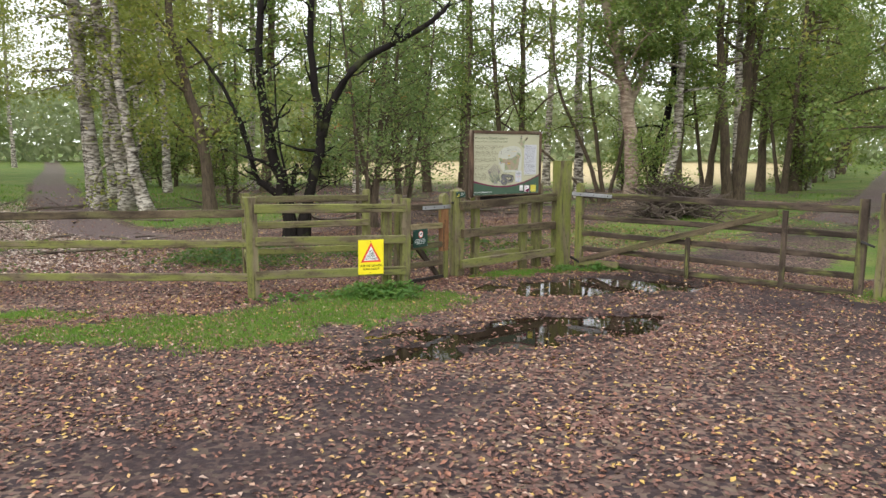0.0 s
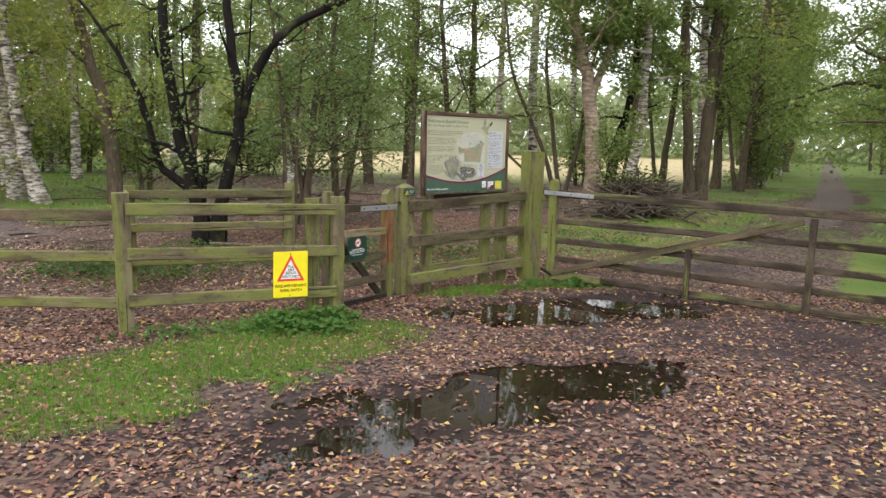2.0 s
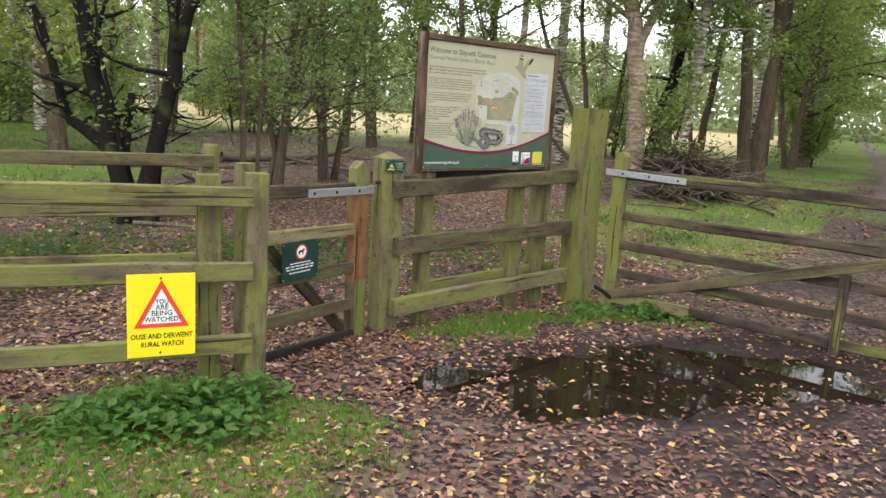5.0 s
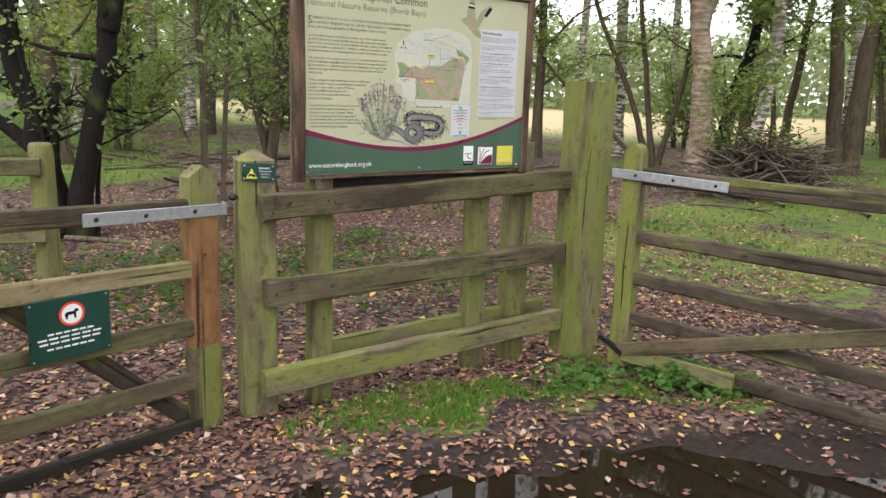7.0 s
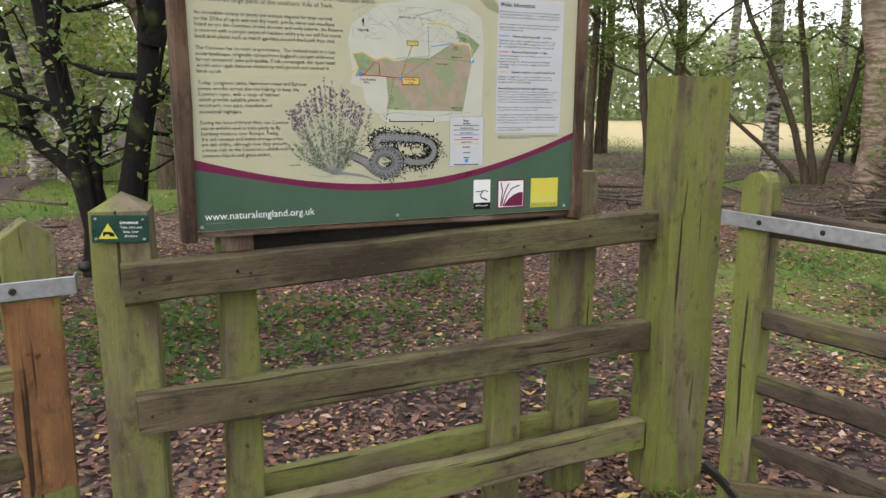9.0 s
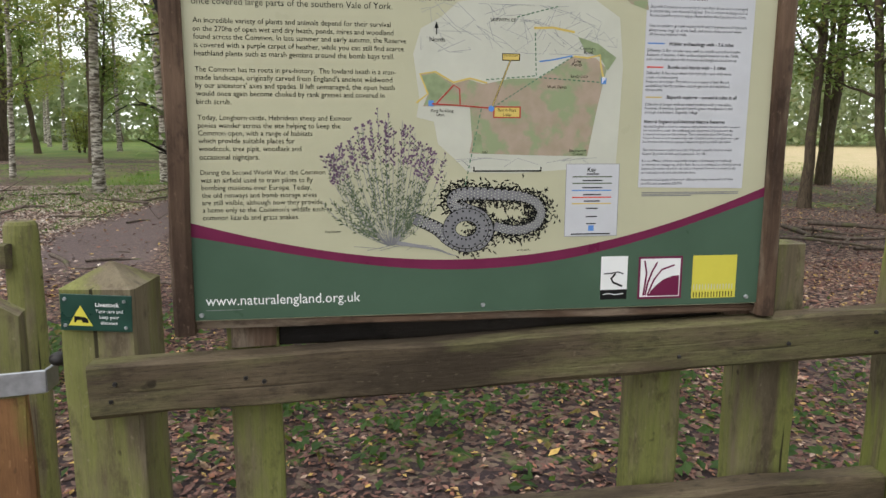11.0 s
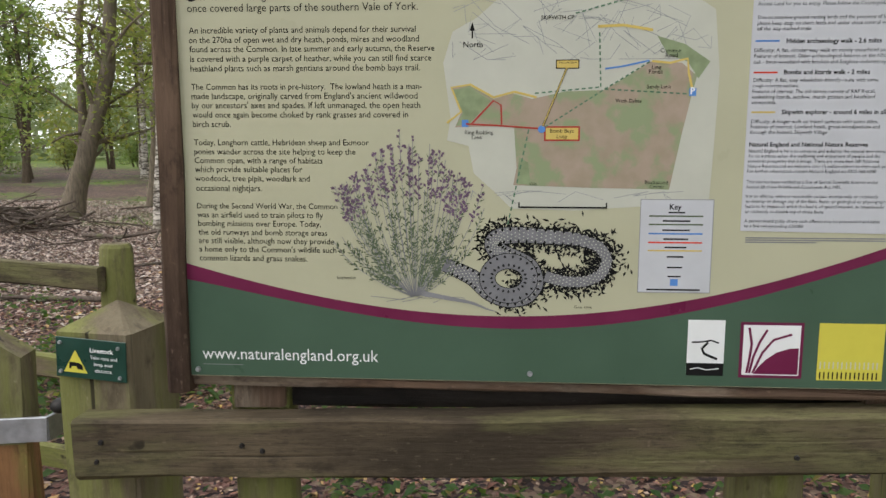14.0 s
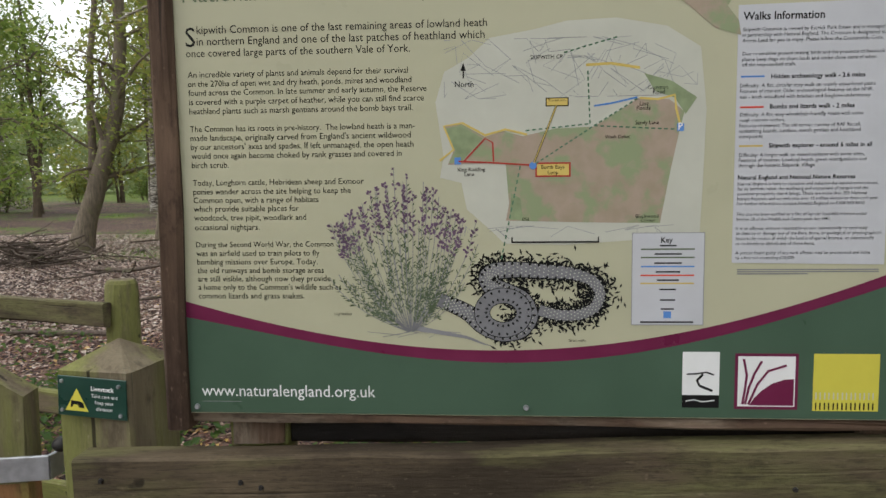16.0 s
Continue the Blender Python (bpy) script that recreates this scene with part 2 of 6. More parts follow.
M_FALLEN = litter("fallen_leaves", [(0.130, 0.059, 0.048), (0.195, 0.091, 0.069), (0.299, 0.152, 0.109), (0.546, 0.390, 0.305), (0.156, 0.076, 0.062), (0.338, 0.146, 0.092), (0.429, 0.275, 0.190), (0.234, 0.120, 0.094),
                                    (0.520, 0.329, 0.138), (0.169, 0.083, 0.067), (0.390, 0.189, 0.132), (0.442, 0.329, 0.178), (0.260, 0.128, 0.092), (0.600, 0.476, 0.385), (0.143, 0.071, 0.060), (0.377, 0.238, 0.172),
                                    (0.286, 0.140, 0.103), (0.600, 0.403, 0.115), (0.221, 0.104, 0.075)])
M_DRY = litter("dry_pale_leaves", [(0.47, 0.36, 0.31), (0.62, 0.52, 0.45), (0.35, 0.25, 0.20), (0.55, 0.43, 0.36), (0.26, 0.17, 0.13), (0.68, 0.61, 0.53), (0.43, 0.29, 0.21)])
M_STICK = bark("dead_stick_bark", (0.20, 0.16, 0.13), (0.04, 0.03, 0.025))


def ground_material():
    m, nt, b = material("woodland_ground", 0.9, spec=0.12)
    tc = nt.nodes.new("ShaderNodeTexCoord")
    c = tc.outputs["Object"]
    at = {}
    for k in ("grass", "mud", "straw", "litter", "trail"):
        a = nt.nodes.new("ShaderNodeAttribute")
        a.attribute_name = k
        at[k] = a.outputs["Fac"]
    fine = noise_node(nt, c, 38, 6, 0.7)
    mid = noise_node(nt, c, 5.5, 5, 0.6)
    big = noise_node(nt, c, 0.6, 4)
    vo = nt.nodes.new("ShaderNodeTexVoronoi")
    vo.inputs["Scale"].default_value = 27
    nt.links.new(c, vo.inputs["Vector"])
    soil = mixc(nt, ramp(nt, fine, 0.3, 0.7), (0.016, 0.011, 0.012), (0.068, 0.050, 0.051))
    soil = mixc(nt, ramp(nt, mid, 0.35, 0.7), soil, (0.040, 0.028, 0.028))
    sep = nt.nodes.new("ShaderNodeSeparateColor")
    nt.links.new(vo.outputs["Color"], sep.inputs[0])
    fl = mixc(nt, ramp(nt, sep.outputs[0], 0.2, 0.9), (0.155, 0.09, 0.07), (0.37, 0.25, 0.19))
    fl = mixc(nt, ramp(nt, sep.outputs[1], 0.8, 0.82), fl, (0.40, 0.30, 0.20))
    cover = math_node(nt, "MULTIPLY", ramp(nt, sep.outputs[2], 0.42, 0.46, 0.0, 0.75), at["litter"])
    col = mixc(nt, cover, soil, fl)
    turf = mixc(nt, ramp(nt, fine, 0.3, 0.7), (0.045, 0.085, 0.018), (0.125, 0.19, 0.042))
    turf = mixc(nt, ramp(nt, big, 0.4, 0.7, 0, 0.45), turf, (0.23, 0.215, 0.07))
    edge = math_node(nt, "ADD", at["grass"], ramp(nt, mid, 0.25, 0.75, -0.4, 0.4))
    col = mixc(nt, ramp(nt, edge, 0.4, 0.62), col, turf)
    hay = mixc(nt, ramp(nt, fine, 0.3, 0.7), (0.36, 0.29, 0.16), (0.55, 0.45, 0.27))
    hay = mixc(nt, ramp(nt, big, 0.5, 0.7, 0, 0.6), hay, (0.30, 0.31, 0.12))
    col = mixc(nt, at["straw"], col, hay)
    grit = mixc(nt, ramp(nt, fine, 0.3, 0.72), (0.075, 0.056, 0.053), (0.19, 0.145, 0.138))
    tedge = math_node(nt, "ADD", at["trail"], ramp(nt, mid, 0.25, 0.75, -0.3, 0.3))
    col = mixc(nt, ramp(nt, tedge, 0.35, 0.7, 0.0, 0.85), col, grit)
    wet = mixc(nt, ramp(nt, fine, 0.3, 0.75), (0.012, 0.008, 0.007), (0.05, 0.035, 0.031))
    medge = math_node(nt, "ADD", at["mud"], ramp(nt, mid, 0.25, 0.75, -0.3, 0.3))
    mfac = ramp(nt, medge, 0.4, 0.7)
    col = mixc(nt, mfac, col, wet)
    nt.links.new(col, b.inputs["Base Color"])
    rg = nt.nodes.new("ShaderNodeMapRange")
    nt.links.new(mfac, rg.inputs[0])
    rg.inputs[3].default_value, rg.inputs[4].default_value = 0.85, 0.6
    nt.links.new(rg.outputs[0], b.inputs["Roughness"])
    bump(nt, b, fine, 0.7, 0.02)
    return m


M_GROUND = ground_material()


def water_material():
    m, nt, b = material("puddle_water", 0.03, spec=0.5)
    b.inputs["Base Color"].default_value = (0.014, 0.009, 0.006, 1)
    b.inputs["IOR"].default_value = 1.33
    tc = nt.nodes.new("ShaderNodeTexCoord")
    bump(nt, b, noise_node(nt, tc.outputs["Object"], 7, 2), 0.03, 0.01)
    return m


M_WATER = water_material()


# ---- mesh helpers ----
def mesh_from(name, verts, faces, mats, smooth=False):
    """A mesh from arrays: faces is (n, 3) or (n, 4)."""
    me = bpy.data.meshes.new(name)
    verts, faces = np.asarray(verts, dtype=np.float32), np.asarray(faces, dtype=np.int32)
    n, k = faces.shape
    me.vertices.add(len(verts))
    me.vertices.foreach_set("co", verts.ravel())
    me.loops.add(n * k)
    me.loops.foreach_set("vertex_index", faces.ravel())
    me.polygons.add(n)
    me.polygons.foreach_set("loop_start", np.arange(0, n * k, k, dtype=np.int32))
    me.polygons.foreach_set("loop_total", np.full(n, k, dtype=np.int32))
    me.polygons.foreach_set("use_smooth", np.full(n, smooth, dtype=bool))
    me.update(calc_edges=True)
    me.materials.append(mats)
    return me


def thing(name, x, y, z, label, category, group="", kind=""):
    """An empty at a thing's base."""
    ob = new(name)
    ob.empty_display_size = 0.1
    ob.location = (x, y, z)
    return tagged(ob, label, category, group, kind)


def world_of(ob):
    m = ob.matrix_basis.copy()
    while ob.parent:
        ob = ob.parent
        m = ob.matrix_basis @ m
    return m


def part(name, data, parent, m=None, label=""):
    """A mesh (or bmesh with a material) as a part under parent; m: its pose in the world."""
    ob = new(name, data)
    if parent:
        ob.parent = parent
        ob.matrix_basis = world_of(parent).inverted() @ (m if m is not None else Matrix())
    elif m is not None:
        ob.matrix_basis = m
    if label:
        ob["label"] = label
    return ob


def from_bm(name, bm, mat, smooth=False):
    me = bpy.data.meshes.new(name)
    bm.to_mesh(me)
    bm.free()
    me.materials.append(mat)
    if smooth:
        me.polygons.foreach_set("use_smooth", np.full(len(me.polygons), True))
    return me


def beam_mesh(length, h, th, mat, tip="flat", wear=0.004, seed=0, step=0.18, bev=0.008):
    """A sawn piece along x from 0 to length, th thick in y and h high in z, with worn, uneven edges."""
    rng = np.random.default_rng(seed + 11)
    n = max(2, int(length / step))
    c = min(bev, h * 0.2, th * 0.2)
    ring = [(-th / 2 + c, -h / 2), (th / 2 - c, -h / 2), (th / 2, -h / 2 + c), (th / 2, h / 2 - c),
            (th / 2 - c, h / 2), (-th / 2 + c, h / 2), (-th / 2, h / 2 - c), (-th / 2, -h / 2 + c)]
    verts, faces = [], []
    for i in range(n + 1):
        sag = rng.normal(0, wear * 0.5, 2)
        for (y, z) in ring:
            j = rng.normal(0, wear * 0.45, 2)
            verts.append((length * i / n, y + sag[0] * 0.4 + j[0], z + sag[1] * 0.4 + j[1]))
    for i in range(n):
        for k in range(8):
            a, b = i * 8 + k, i * 8 + (k + 1) % 8
            faces.append((a, b, b + 8, a + 8))
    bm = bmesh.new()
    vs = [bm.verts.new(v) for v in verts]
    for f in faces:
        bm.faces.new([vs[i] for i in f])
    bm.faces.new([vs[k] for k in range(8)][::-1])
    last = [vs[n * 8 + k] for k in range(8)]
    if tip == "flat":
        bm.faces.new(last)
    elif tip == "pyramid":
        top = bm.verts.new((length + min(h, th) * 0.3, 0, 0))
        for k in range(8):
            bm.faces.new((last[k], last[(k + 1) % 8], top))
    elif tip in ("peak", "round"):
        rows, rise = [last], (h * 0.32 if tip == "peak" else h * 0.5)
        steps = 1 if tip == "peak" else 4
        for s in range(1, steps + 1):
            f = s / steps
            if tip == "peak":
                w, up = 0.06, rise
            else:
                w, up = max(0.06, math.cos(f * math.pi / 2)), rise * math.sin(f * math.pi / 2)
            rows.append([bm.verts.new((length + up, v.co.y, v.co.z * w)) for v in last])
        for r0, r1 in zip(rows, rows[1:]):
            for k in range(8):
                bm.faces.new((r0[k], r0[(k + 1) % 8], r1[(k + 1) % 8], r1[k]))
        bm.faces.new(rows[-1])
    bmesh.ops.recalc_face_normals(bm, faces=bm.faces)
    return from_bm("beam", bm, mat)


def along(p, q, up=(0, 0, 1)):
    """The pose whose x runs from p to q, with z as near up as it can be; and the length."""
    p, q = Vector(p), Vector(q)
    x = (q - p).normalized()
    y = Vector(up).cross(x).normalized()
    z = x.cross(y)
    m = Matrix((x, y, z)).transposed().to_4x4()
    m.translation = p
    return m, (q - p).length


SEED = [100]


def rail(parent, p, q, h=0.1, th=0.04, mat=None, name="rail", label="", up=(0, 0, 1), wear=0.004, tip="flat"):
    m, length = along(p, q, up)
    SEED[0] += 1
    return part(name, beam_mesh(length, h, th, mat, tip, wear, SEED[0]), parent, m, label)


def post(parent, x, y, top, w=0.11, d=0.11, mat=None, name="post", tip="flat", yaw=0.0, label="", base=None, lean=(0, 0), wear=0.005):
    """An upright piece, sunk a little into the ground; w lies along the yaw direction."""
    z0 = (ground_z(x, y) if base is None else base) - (0.12 if base is None else 0)
    across = (math.cos(radians(yaw)), math.sin(radians(yaw)), 0)
    return rail(parent, (x, y, z0), (x + lean[0], y + lean[1], top), w, d, mat, name, label, across, wear, tip)


# ---- ground ----
def lattice(ix, iy, seed):
    n = (ix.astype(np.int64) * 374761393 + iy.astype(np.int64) * 668265263 + seed * 974634777) & 0x7FFFFFFF
    n = ((n ^ (n >> 13)) * 1274126177) & 0x7FFFFFFF
    return ((n ^ (n >> 16)) & 0xFFFF) / 65535.0


def vnoise(x, y, scale=1.0, seed=0, octaves=3):
    """Smooth value noise, about -1 to 1."""
    x, y = np.asarray(x, dtype=float) * scale, np.asarray(y, dtype=float) * scale
    out, amp, tot = 0.0, 1.0, 0.0
    for o in range(octaves):
        ix, iy = np.floor(x), np.floor(y)
        fx, fy = x - ix, y - iy
        fx, fy = fx * fx * (3 - 2 * fx), fy * fy * (3 - 2 * fy)
        a, b = lattice(ix, iy, seed + o), lattice(ix + 1, iy, seed + o)
        c, d = lattice(ix, iy + 1, seed + o), lattice(ix + 1, iy + 1, seed + o)
        out = out + amp * ((a * (1 - fx) + b * fx) * (1 - fy) + (c * (1 - fx) + d * fx) * fy)
        tot, amp, x, y = tot + amp, amp * 0.5, x * 2.03, y * 2.03
    return out / tot * 2 - 1


def smooth(e0, e1, v):
    t = np.clip((v - e0) / (e1 - e0), 0, 1)
    return t * t * (3 - 2 * t)


# puddles: centre, half lengths, turn of the long side, water level
PUDDLES = ((8.2, 6.5, 1.5, 0.66, -27.0, -0.292), (5.2, 5.05, 1.5, 0.52, -14.0, -0.214))


def puddle_r(p, x, y):
    a = radians(p[4])
    u = ((x - p[0]) * math.cos(a) + (y - p[1]) * math.sin(a)) / p[2]
    v = (-(x - p[0]) * math.sin(a) + (y - p[1]) * math.cos(a)) / p[3]
    return np.sqrt(u * u + v * v)


def heights(x, y):
    x, y = np.asarray(x, dtype=float), np.asarray(y, dtype=float)
    d = 0.637 * x + 0.771 * y
    z = -0.0265 * np.clip(d, -3, 12.5)
    near = np.exp(-((x - 6) ** 2 + (y - 6) ** 2) / 300)
    z = z + vnoise(x, y, 0.9, 3) * 0.02 * near + vnoise(x, y, 5.0, 9, 2) * 0.012 * near
    z = z + vnoise(x, y, 0.12, 17) * 0.10 * smooth(14, 30, d)
    for i, p in enumerate(PUDDLES):
        r = puddle_r(p, x, y) + vnoise(x, y, 2.0, 31 + i) * (0.55 if i == 0 else 0.95)
        bed = p[5] + np.clip((r - 1) * 0.08, -0.05, 0.03) + vnoise(x, y, 4.5, 41, 3) * (0.012 if i == 0 else 0.024)
        z = z + (bed - z) * (1 - smooth(1.15, 1.9, r))
    return z


def ground_z(x, y):
    return float(heights(np.array([x]), np.array([y]))[0])


def line_dist(x, y, pts):
    """The distance from a line through pts."""
    best = np.full(np.shape(x), 1e9)
    for (ax, ay), (bx, by) in zip(pts, pts[1:]):
        t = np.clip(((x - ax) * (bx - ax) + (y - ay) * (by - ay)) / ((bx - ax) ** 2 + (by - ay) ** 2), 0, 1)
        best = np.minimum(best, np.hypot(x - ax - t * (bx - ax), y - ay - t * (by - ay)))
    return best


PATH_EAST = ((7.0, 5.0), (10.5, 5.9), (20, 8.4), (32.3, 11.8), (69, 24.3), (160, 55))
PATH_WEST = ((7.0, 10.2), (6.3, 12.0), (5.5, 14.5), (4.9, 17.0), (4.7, 19.0), (5.2, 22.8), (6.6, 31), (9.6, 47), (14, 66), (25, 120))
PATH_BACK = ((5.6, 8.6), (7.2, 9.6), (9.2, 9.4), (12.0, 7.2))


def zones(x, y):
    """How much grass, mud, straw and leaf litter lies at each place."""
    d = 0.637 * x + 0.771 * y
    side = y - np.interp(x, [-14, 3.9, 5.7, 7.1, 9.3, 9.5, 10.1, 11], [15.0, 8.4, 7.85, 8.35, 8.1, 7.9, 3.8, -4])
    e, w, bk = line_dist(x, y, PATH_EAST), line_dist(x, y, PATH_WEST), line_dist(x, y, PATH_BACK)
    big = vnoise(x, y, 0.35, 5)
    grass = np.zeros_like(x)
    # turf in front of the long fence, along the short panel, and beyond the gate
    verge = line_dist(x, y, ((-12, 13.6), (1.6, 8.3), (3.2, 7.0), (4.5, 6.95), (5.4, 7.3)))
    grass = np.maximum(grass, (1 - smooth(0.25, 1.45, verge + big * 0.5 + 0.35 * vnoise(x, y, 1.3, 26))) * np.clip(0.78 + 1.1 * vnoise(x, y, 1.3, 24), 0, 1))
    tuft = line_dist(x, y, ((7.3, 7.95), (9.1, 7.8), (9.6, 7.2)))
    grass = np.maximum(grass, (1 - smooth(0.12, 0.55, tuft)) * np.clip(0.64 + 0.75 * vnoise(x, y, 3.0, 29), 0, 1))
    corner = line_dist(x, y, ((10.4, 3.5), (11.5, 1.5), (10.5, -3)))
    grass = np.maximum(grass, 0.9 * (1 - smooth(0.2, 1.2, corner + 0.4 * vnoise(x, y, 1.1, 28))))
    back = smooth(0.4, 2.0, side)
    grass = np.maximum(grass, back * smooth(0.8, 1.5, e) * (1 - smooth(4.0, 6.0, e)) * smooth(10.3, 12.5, x) * np.clip(0.72 + 0.6 * vnoise(x, y, 0.9, 33), 0, 1))
    grass = np.maximum(grass, back * smooth(0.7, 1.4, w) * (1 - smooth(4, 8, w)) * smooth(16, 20, y) * 0.95 * (1 - 0.85 * smooth(4.5, 2.5, x) * smooth(23.5, 22.0, y)))
    grass = np.maximum(grass, back * (0.36 + 0.6 * vnoise(x, y, 0.45, 23)) * smooth(9, 15, d) * (1 - 0.75 * smooth(7, 4, x) * smooth(27, 23, y)) * (1 - 0.7 * np.exp(-((x - 12) ** 2 + (y - 15) ** 2) / 40)))
    grass = np.maximum(grass, 0.75 * back * smooth(30, 42, d))
    straw = smooth(36, 46, d) * smooth(4.5, 8, e) * smooth(12, 22, x - 0.1 * y) * (1 - smooth(95, 120, d))
    mud = np.zeros_like(x)
    for p in PUDDLES:
        mud = np.maximum(mud, 1 - smooth(0.8, 1.6, puddle_r(p, x, y) + vnoise(x, y, 1.1, 57) * 0.4))
    mud = np.maximum(mud, 0.5 * (1 - smooth(0.3, 0.8, bk)))
    fore = (1 - smooth(-0.3, 0.3, side))
    mud = np.maximum(mud, fore * (0.25 + 0.4 * vnoise(x, y, 0.7, 51)) * (1 - grass))
    grass = grass * (1 - smooth(0.35, 0.8, mud))
    lit = np.clip(0.72 + 0.5 * big + 0.3 * vnoise(x, y, 1.7, 95) - 0.25 * mud - 0.5 * grass, 0, 1) * (1 - smooth(45, 70, d) * 0.6)
    lit = np.clip(lit - 0.22 * fore, 0, 1)
    lit = np.where((e < 1.0) & (x > 11), lit * 0.8, lit)
    return grass, mud, straw, lit


def trail(x, y):
    """How much a place lies on a trodden woodland path."""
    e, w = line_dist(x, y, PATH_EAST), line_dist(x, y, PATH_WEST)
    return np.maximum((1 - smooth(0.4, 0.95, e)) * smooth(17, 24, x), (1 - smooth(0.5, 1.1, w)) * smooth(14.5, 17.5, y))


def axis(lo, a, b, hi, step):
    """Places along one side of the ground sheet, close by the gates and wider apart away from them."""
    inner = np.arange(a, b, step)
    grow = step * 1.032 ** np.arange(1, 260)
    left, right = a - np.cumsum(grow), b + np.cumsum(grow)
    return np.concatenate([left[left > lo][::-1], inner, right[right < hi]])


GX, GY = axis(-900, 0.0, 11.5, 900, 0.05), axis(-900, 0.5, 11.0, 900, 0.05)
gx, gy = np.meshgrid(GX, GY, indexing="ij")
gx, gy = gx.ravel(), gy.ravel()
gi = np.arange(len(GX) * len(GY)).reshape(len(GX), len(GY))
quads = np.stack([gi[:-1, :-1], gi[1:, :-1], gi[1:, 1:], gi[:-1, 1:]], -1).reshape(-1, 4)
ground_me = mesh_from("ground", np.stack([gx, gy, heights(gx, gy)], -1), quads, M_GROUND, True)
for key, val in zip(("grass", "mud", "straw", "litter", "trail"), (*zones(gx, gy), trail(gx, gy))):
    at = ground_me.attributes.new(key, "FLOAT", "POINT")
    at.data.foreach_set("value", val.astype(np.float32))
ground = tagged(new("ground", ground_me), "brown earth with leaf litter, mud and patches of grass", "ground", kind="structure")

for i, p in enumerate(PUDDLES):
    bm = bmesh.new()
    bmesh.ops.create_circle(bm, cap_ends=True, segments=48, radius=1.0)
    bmesh.ops.transform(bm, matrix=Matrix.Diagonal((p[2] * 1.5, p[3] * 1.55, 1, 1)), verts=bm.verts)
    ob = new("water", from_bm("water", bm, M_WATER))
    ob.matrix_basis = pose(p[0], p[1], p[5], 0, 0, p[4])
    tagged(ob, "shallow brown puddle of rainwater lying on the muddy track", "puddle", kind="structure")


# ---- fences and gates ----
def nail(parent, p, r=0.006, mat=None, out=(0, -1, 0)):
    bm = bmesh.new()
    bmesh.ops.create_cone(bm, cap_ends=True, segments=8, radius1=r, radius2=r * 0.7, depth=0.006)
    q = Vector((0, 0, 1)).rotation_difference(Vector(out)).to_matrix().to_4x4()
    return part("bolt", from_bm("bolt", bm, mat or M_IRON), parent, Matrix.Translation(p) @ q)


def round_post(parent, x, y, top, r, mat):
    """A peeled round post with a worn, slightly domed top."""
    rng = np.random.default_rng(int(x * 100))
    z0 = ground_z(x, y) - 0.12
    bm = bmesh.new()
    rows, length = [], top - z0
    for f, k in ((0, 1.03), (0.25, 1.01), (0.5, 1.0), (0.75, 0.99), (0.96, 0.98), (0.99, 0.92), (1.0, 0.8)):
        rows.append([bm.verts.new((f * length, r * k * math.cos(a) * rng.uniform(0.97, 1.03), r * k * math.sin(a) * rng.uniform(0.97, 1.03))) for a in (i * math.pi / 9 for i in range(18))])
    for r0, r1 in zip(rows, rows[1:]):
        for k in range(18):
            bm.faces.new((r0[k], r0[(k + 1) % 18], r1[(k + 1) % 18], r1[k]))
    bm.faces.new(rows[-1])
    bm.faces.new(rows[0][::-1])
    bmesh.ops.recalc_face_normals(bm, faces=bm.faces)
    return part("post", from_bm("post", bm, mat), parent, along((x, y, z0), (x, y, top), (1, 0, 0))[0], "round weathered post")


# long fence running off to the west
FW0, FW1, FW2 = (3.93, 8.52), (1.2, 11.5), (-1.7, 15.05)
fence = thing("fence", *FW0, ground_z(*FW0), "mossy three-rail timber fence beside the grass verge", "fence")
for (p, q, za, zb) in ((FW0, FW1, 0.0, -0.11), (FW1, FW2, -0.11, -0.16)):
    for z in (0.83, 0.455, 0.03):
        rail(fence, (*p, z + za), (*q, z + zb), 0.1, 0.04, M_RAIL if z > 0.8 else M_GREEN)
for p in (FW1, FW2):
    post(fence, p[0], p[1] + 0.07, 0.86, 0.12, 0.12, M_GREEN, yaw=-50)

# short front fence beside the small gate, green with algae
LP, CP = (3.97, 8.5), (5.86, 7.89)
fl_n = Vector((-(CP[1] - LP[1]), CP[0] - LP[0], 0)).normalized()
fl_d = Vector((CP[0] - LP[0], CP[1] - LP[1], 0)).normalized()
front_fence = thing("fence", 4.9, 8.2, ground_z(4.9, 8.2), "algae-green timber fence with a yellow warning sign on it", "fence")
post(front_fence, *LP, 1.03, 0.14, 0.14, M_GREEN, yaw=-19, lean=(-0.02, 0), label="thick algae-green corner post")
post(front_fence, CP[0], CP[1], 0.97, 0.12, 0.12, M_GREEN, yaw=-19, lean=(0.03, 0.02))
post(front_fence, 5.66, 8.03, 0.955, 0.125, 0.10, M_GREEN, yaw=-19)
for zl, zr in ((0.89, 0.848), (0.485, 0.433), (0.062, 0.015)):
    a, b = Vector((*LP, zl)) - fl_n * 0.085 + fl_d * 0.02, Vector((*CP, zr)) - fl_n * 0.075 - fl_d * 0.02
    rail(front_fence, a, b, 0.112, 0.04, M_GREEN)

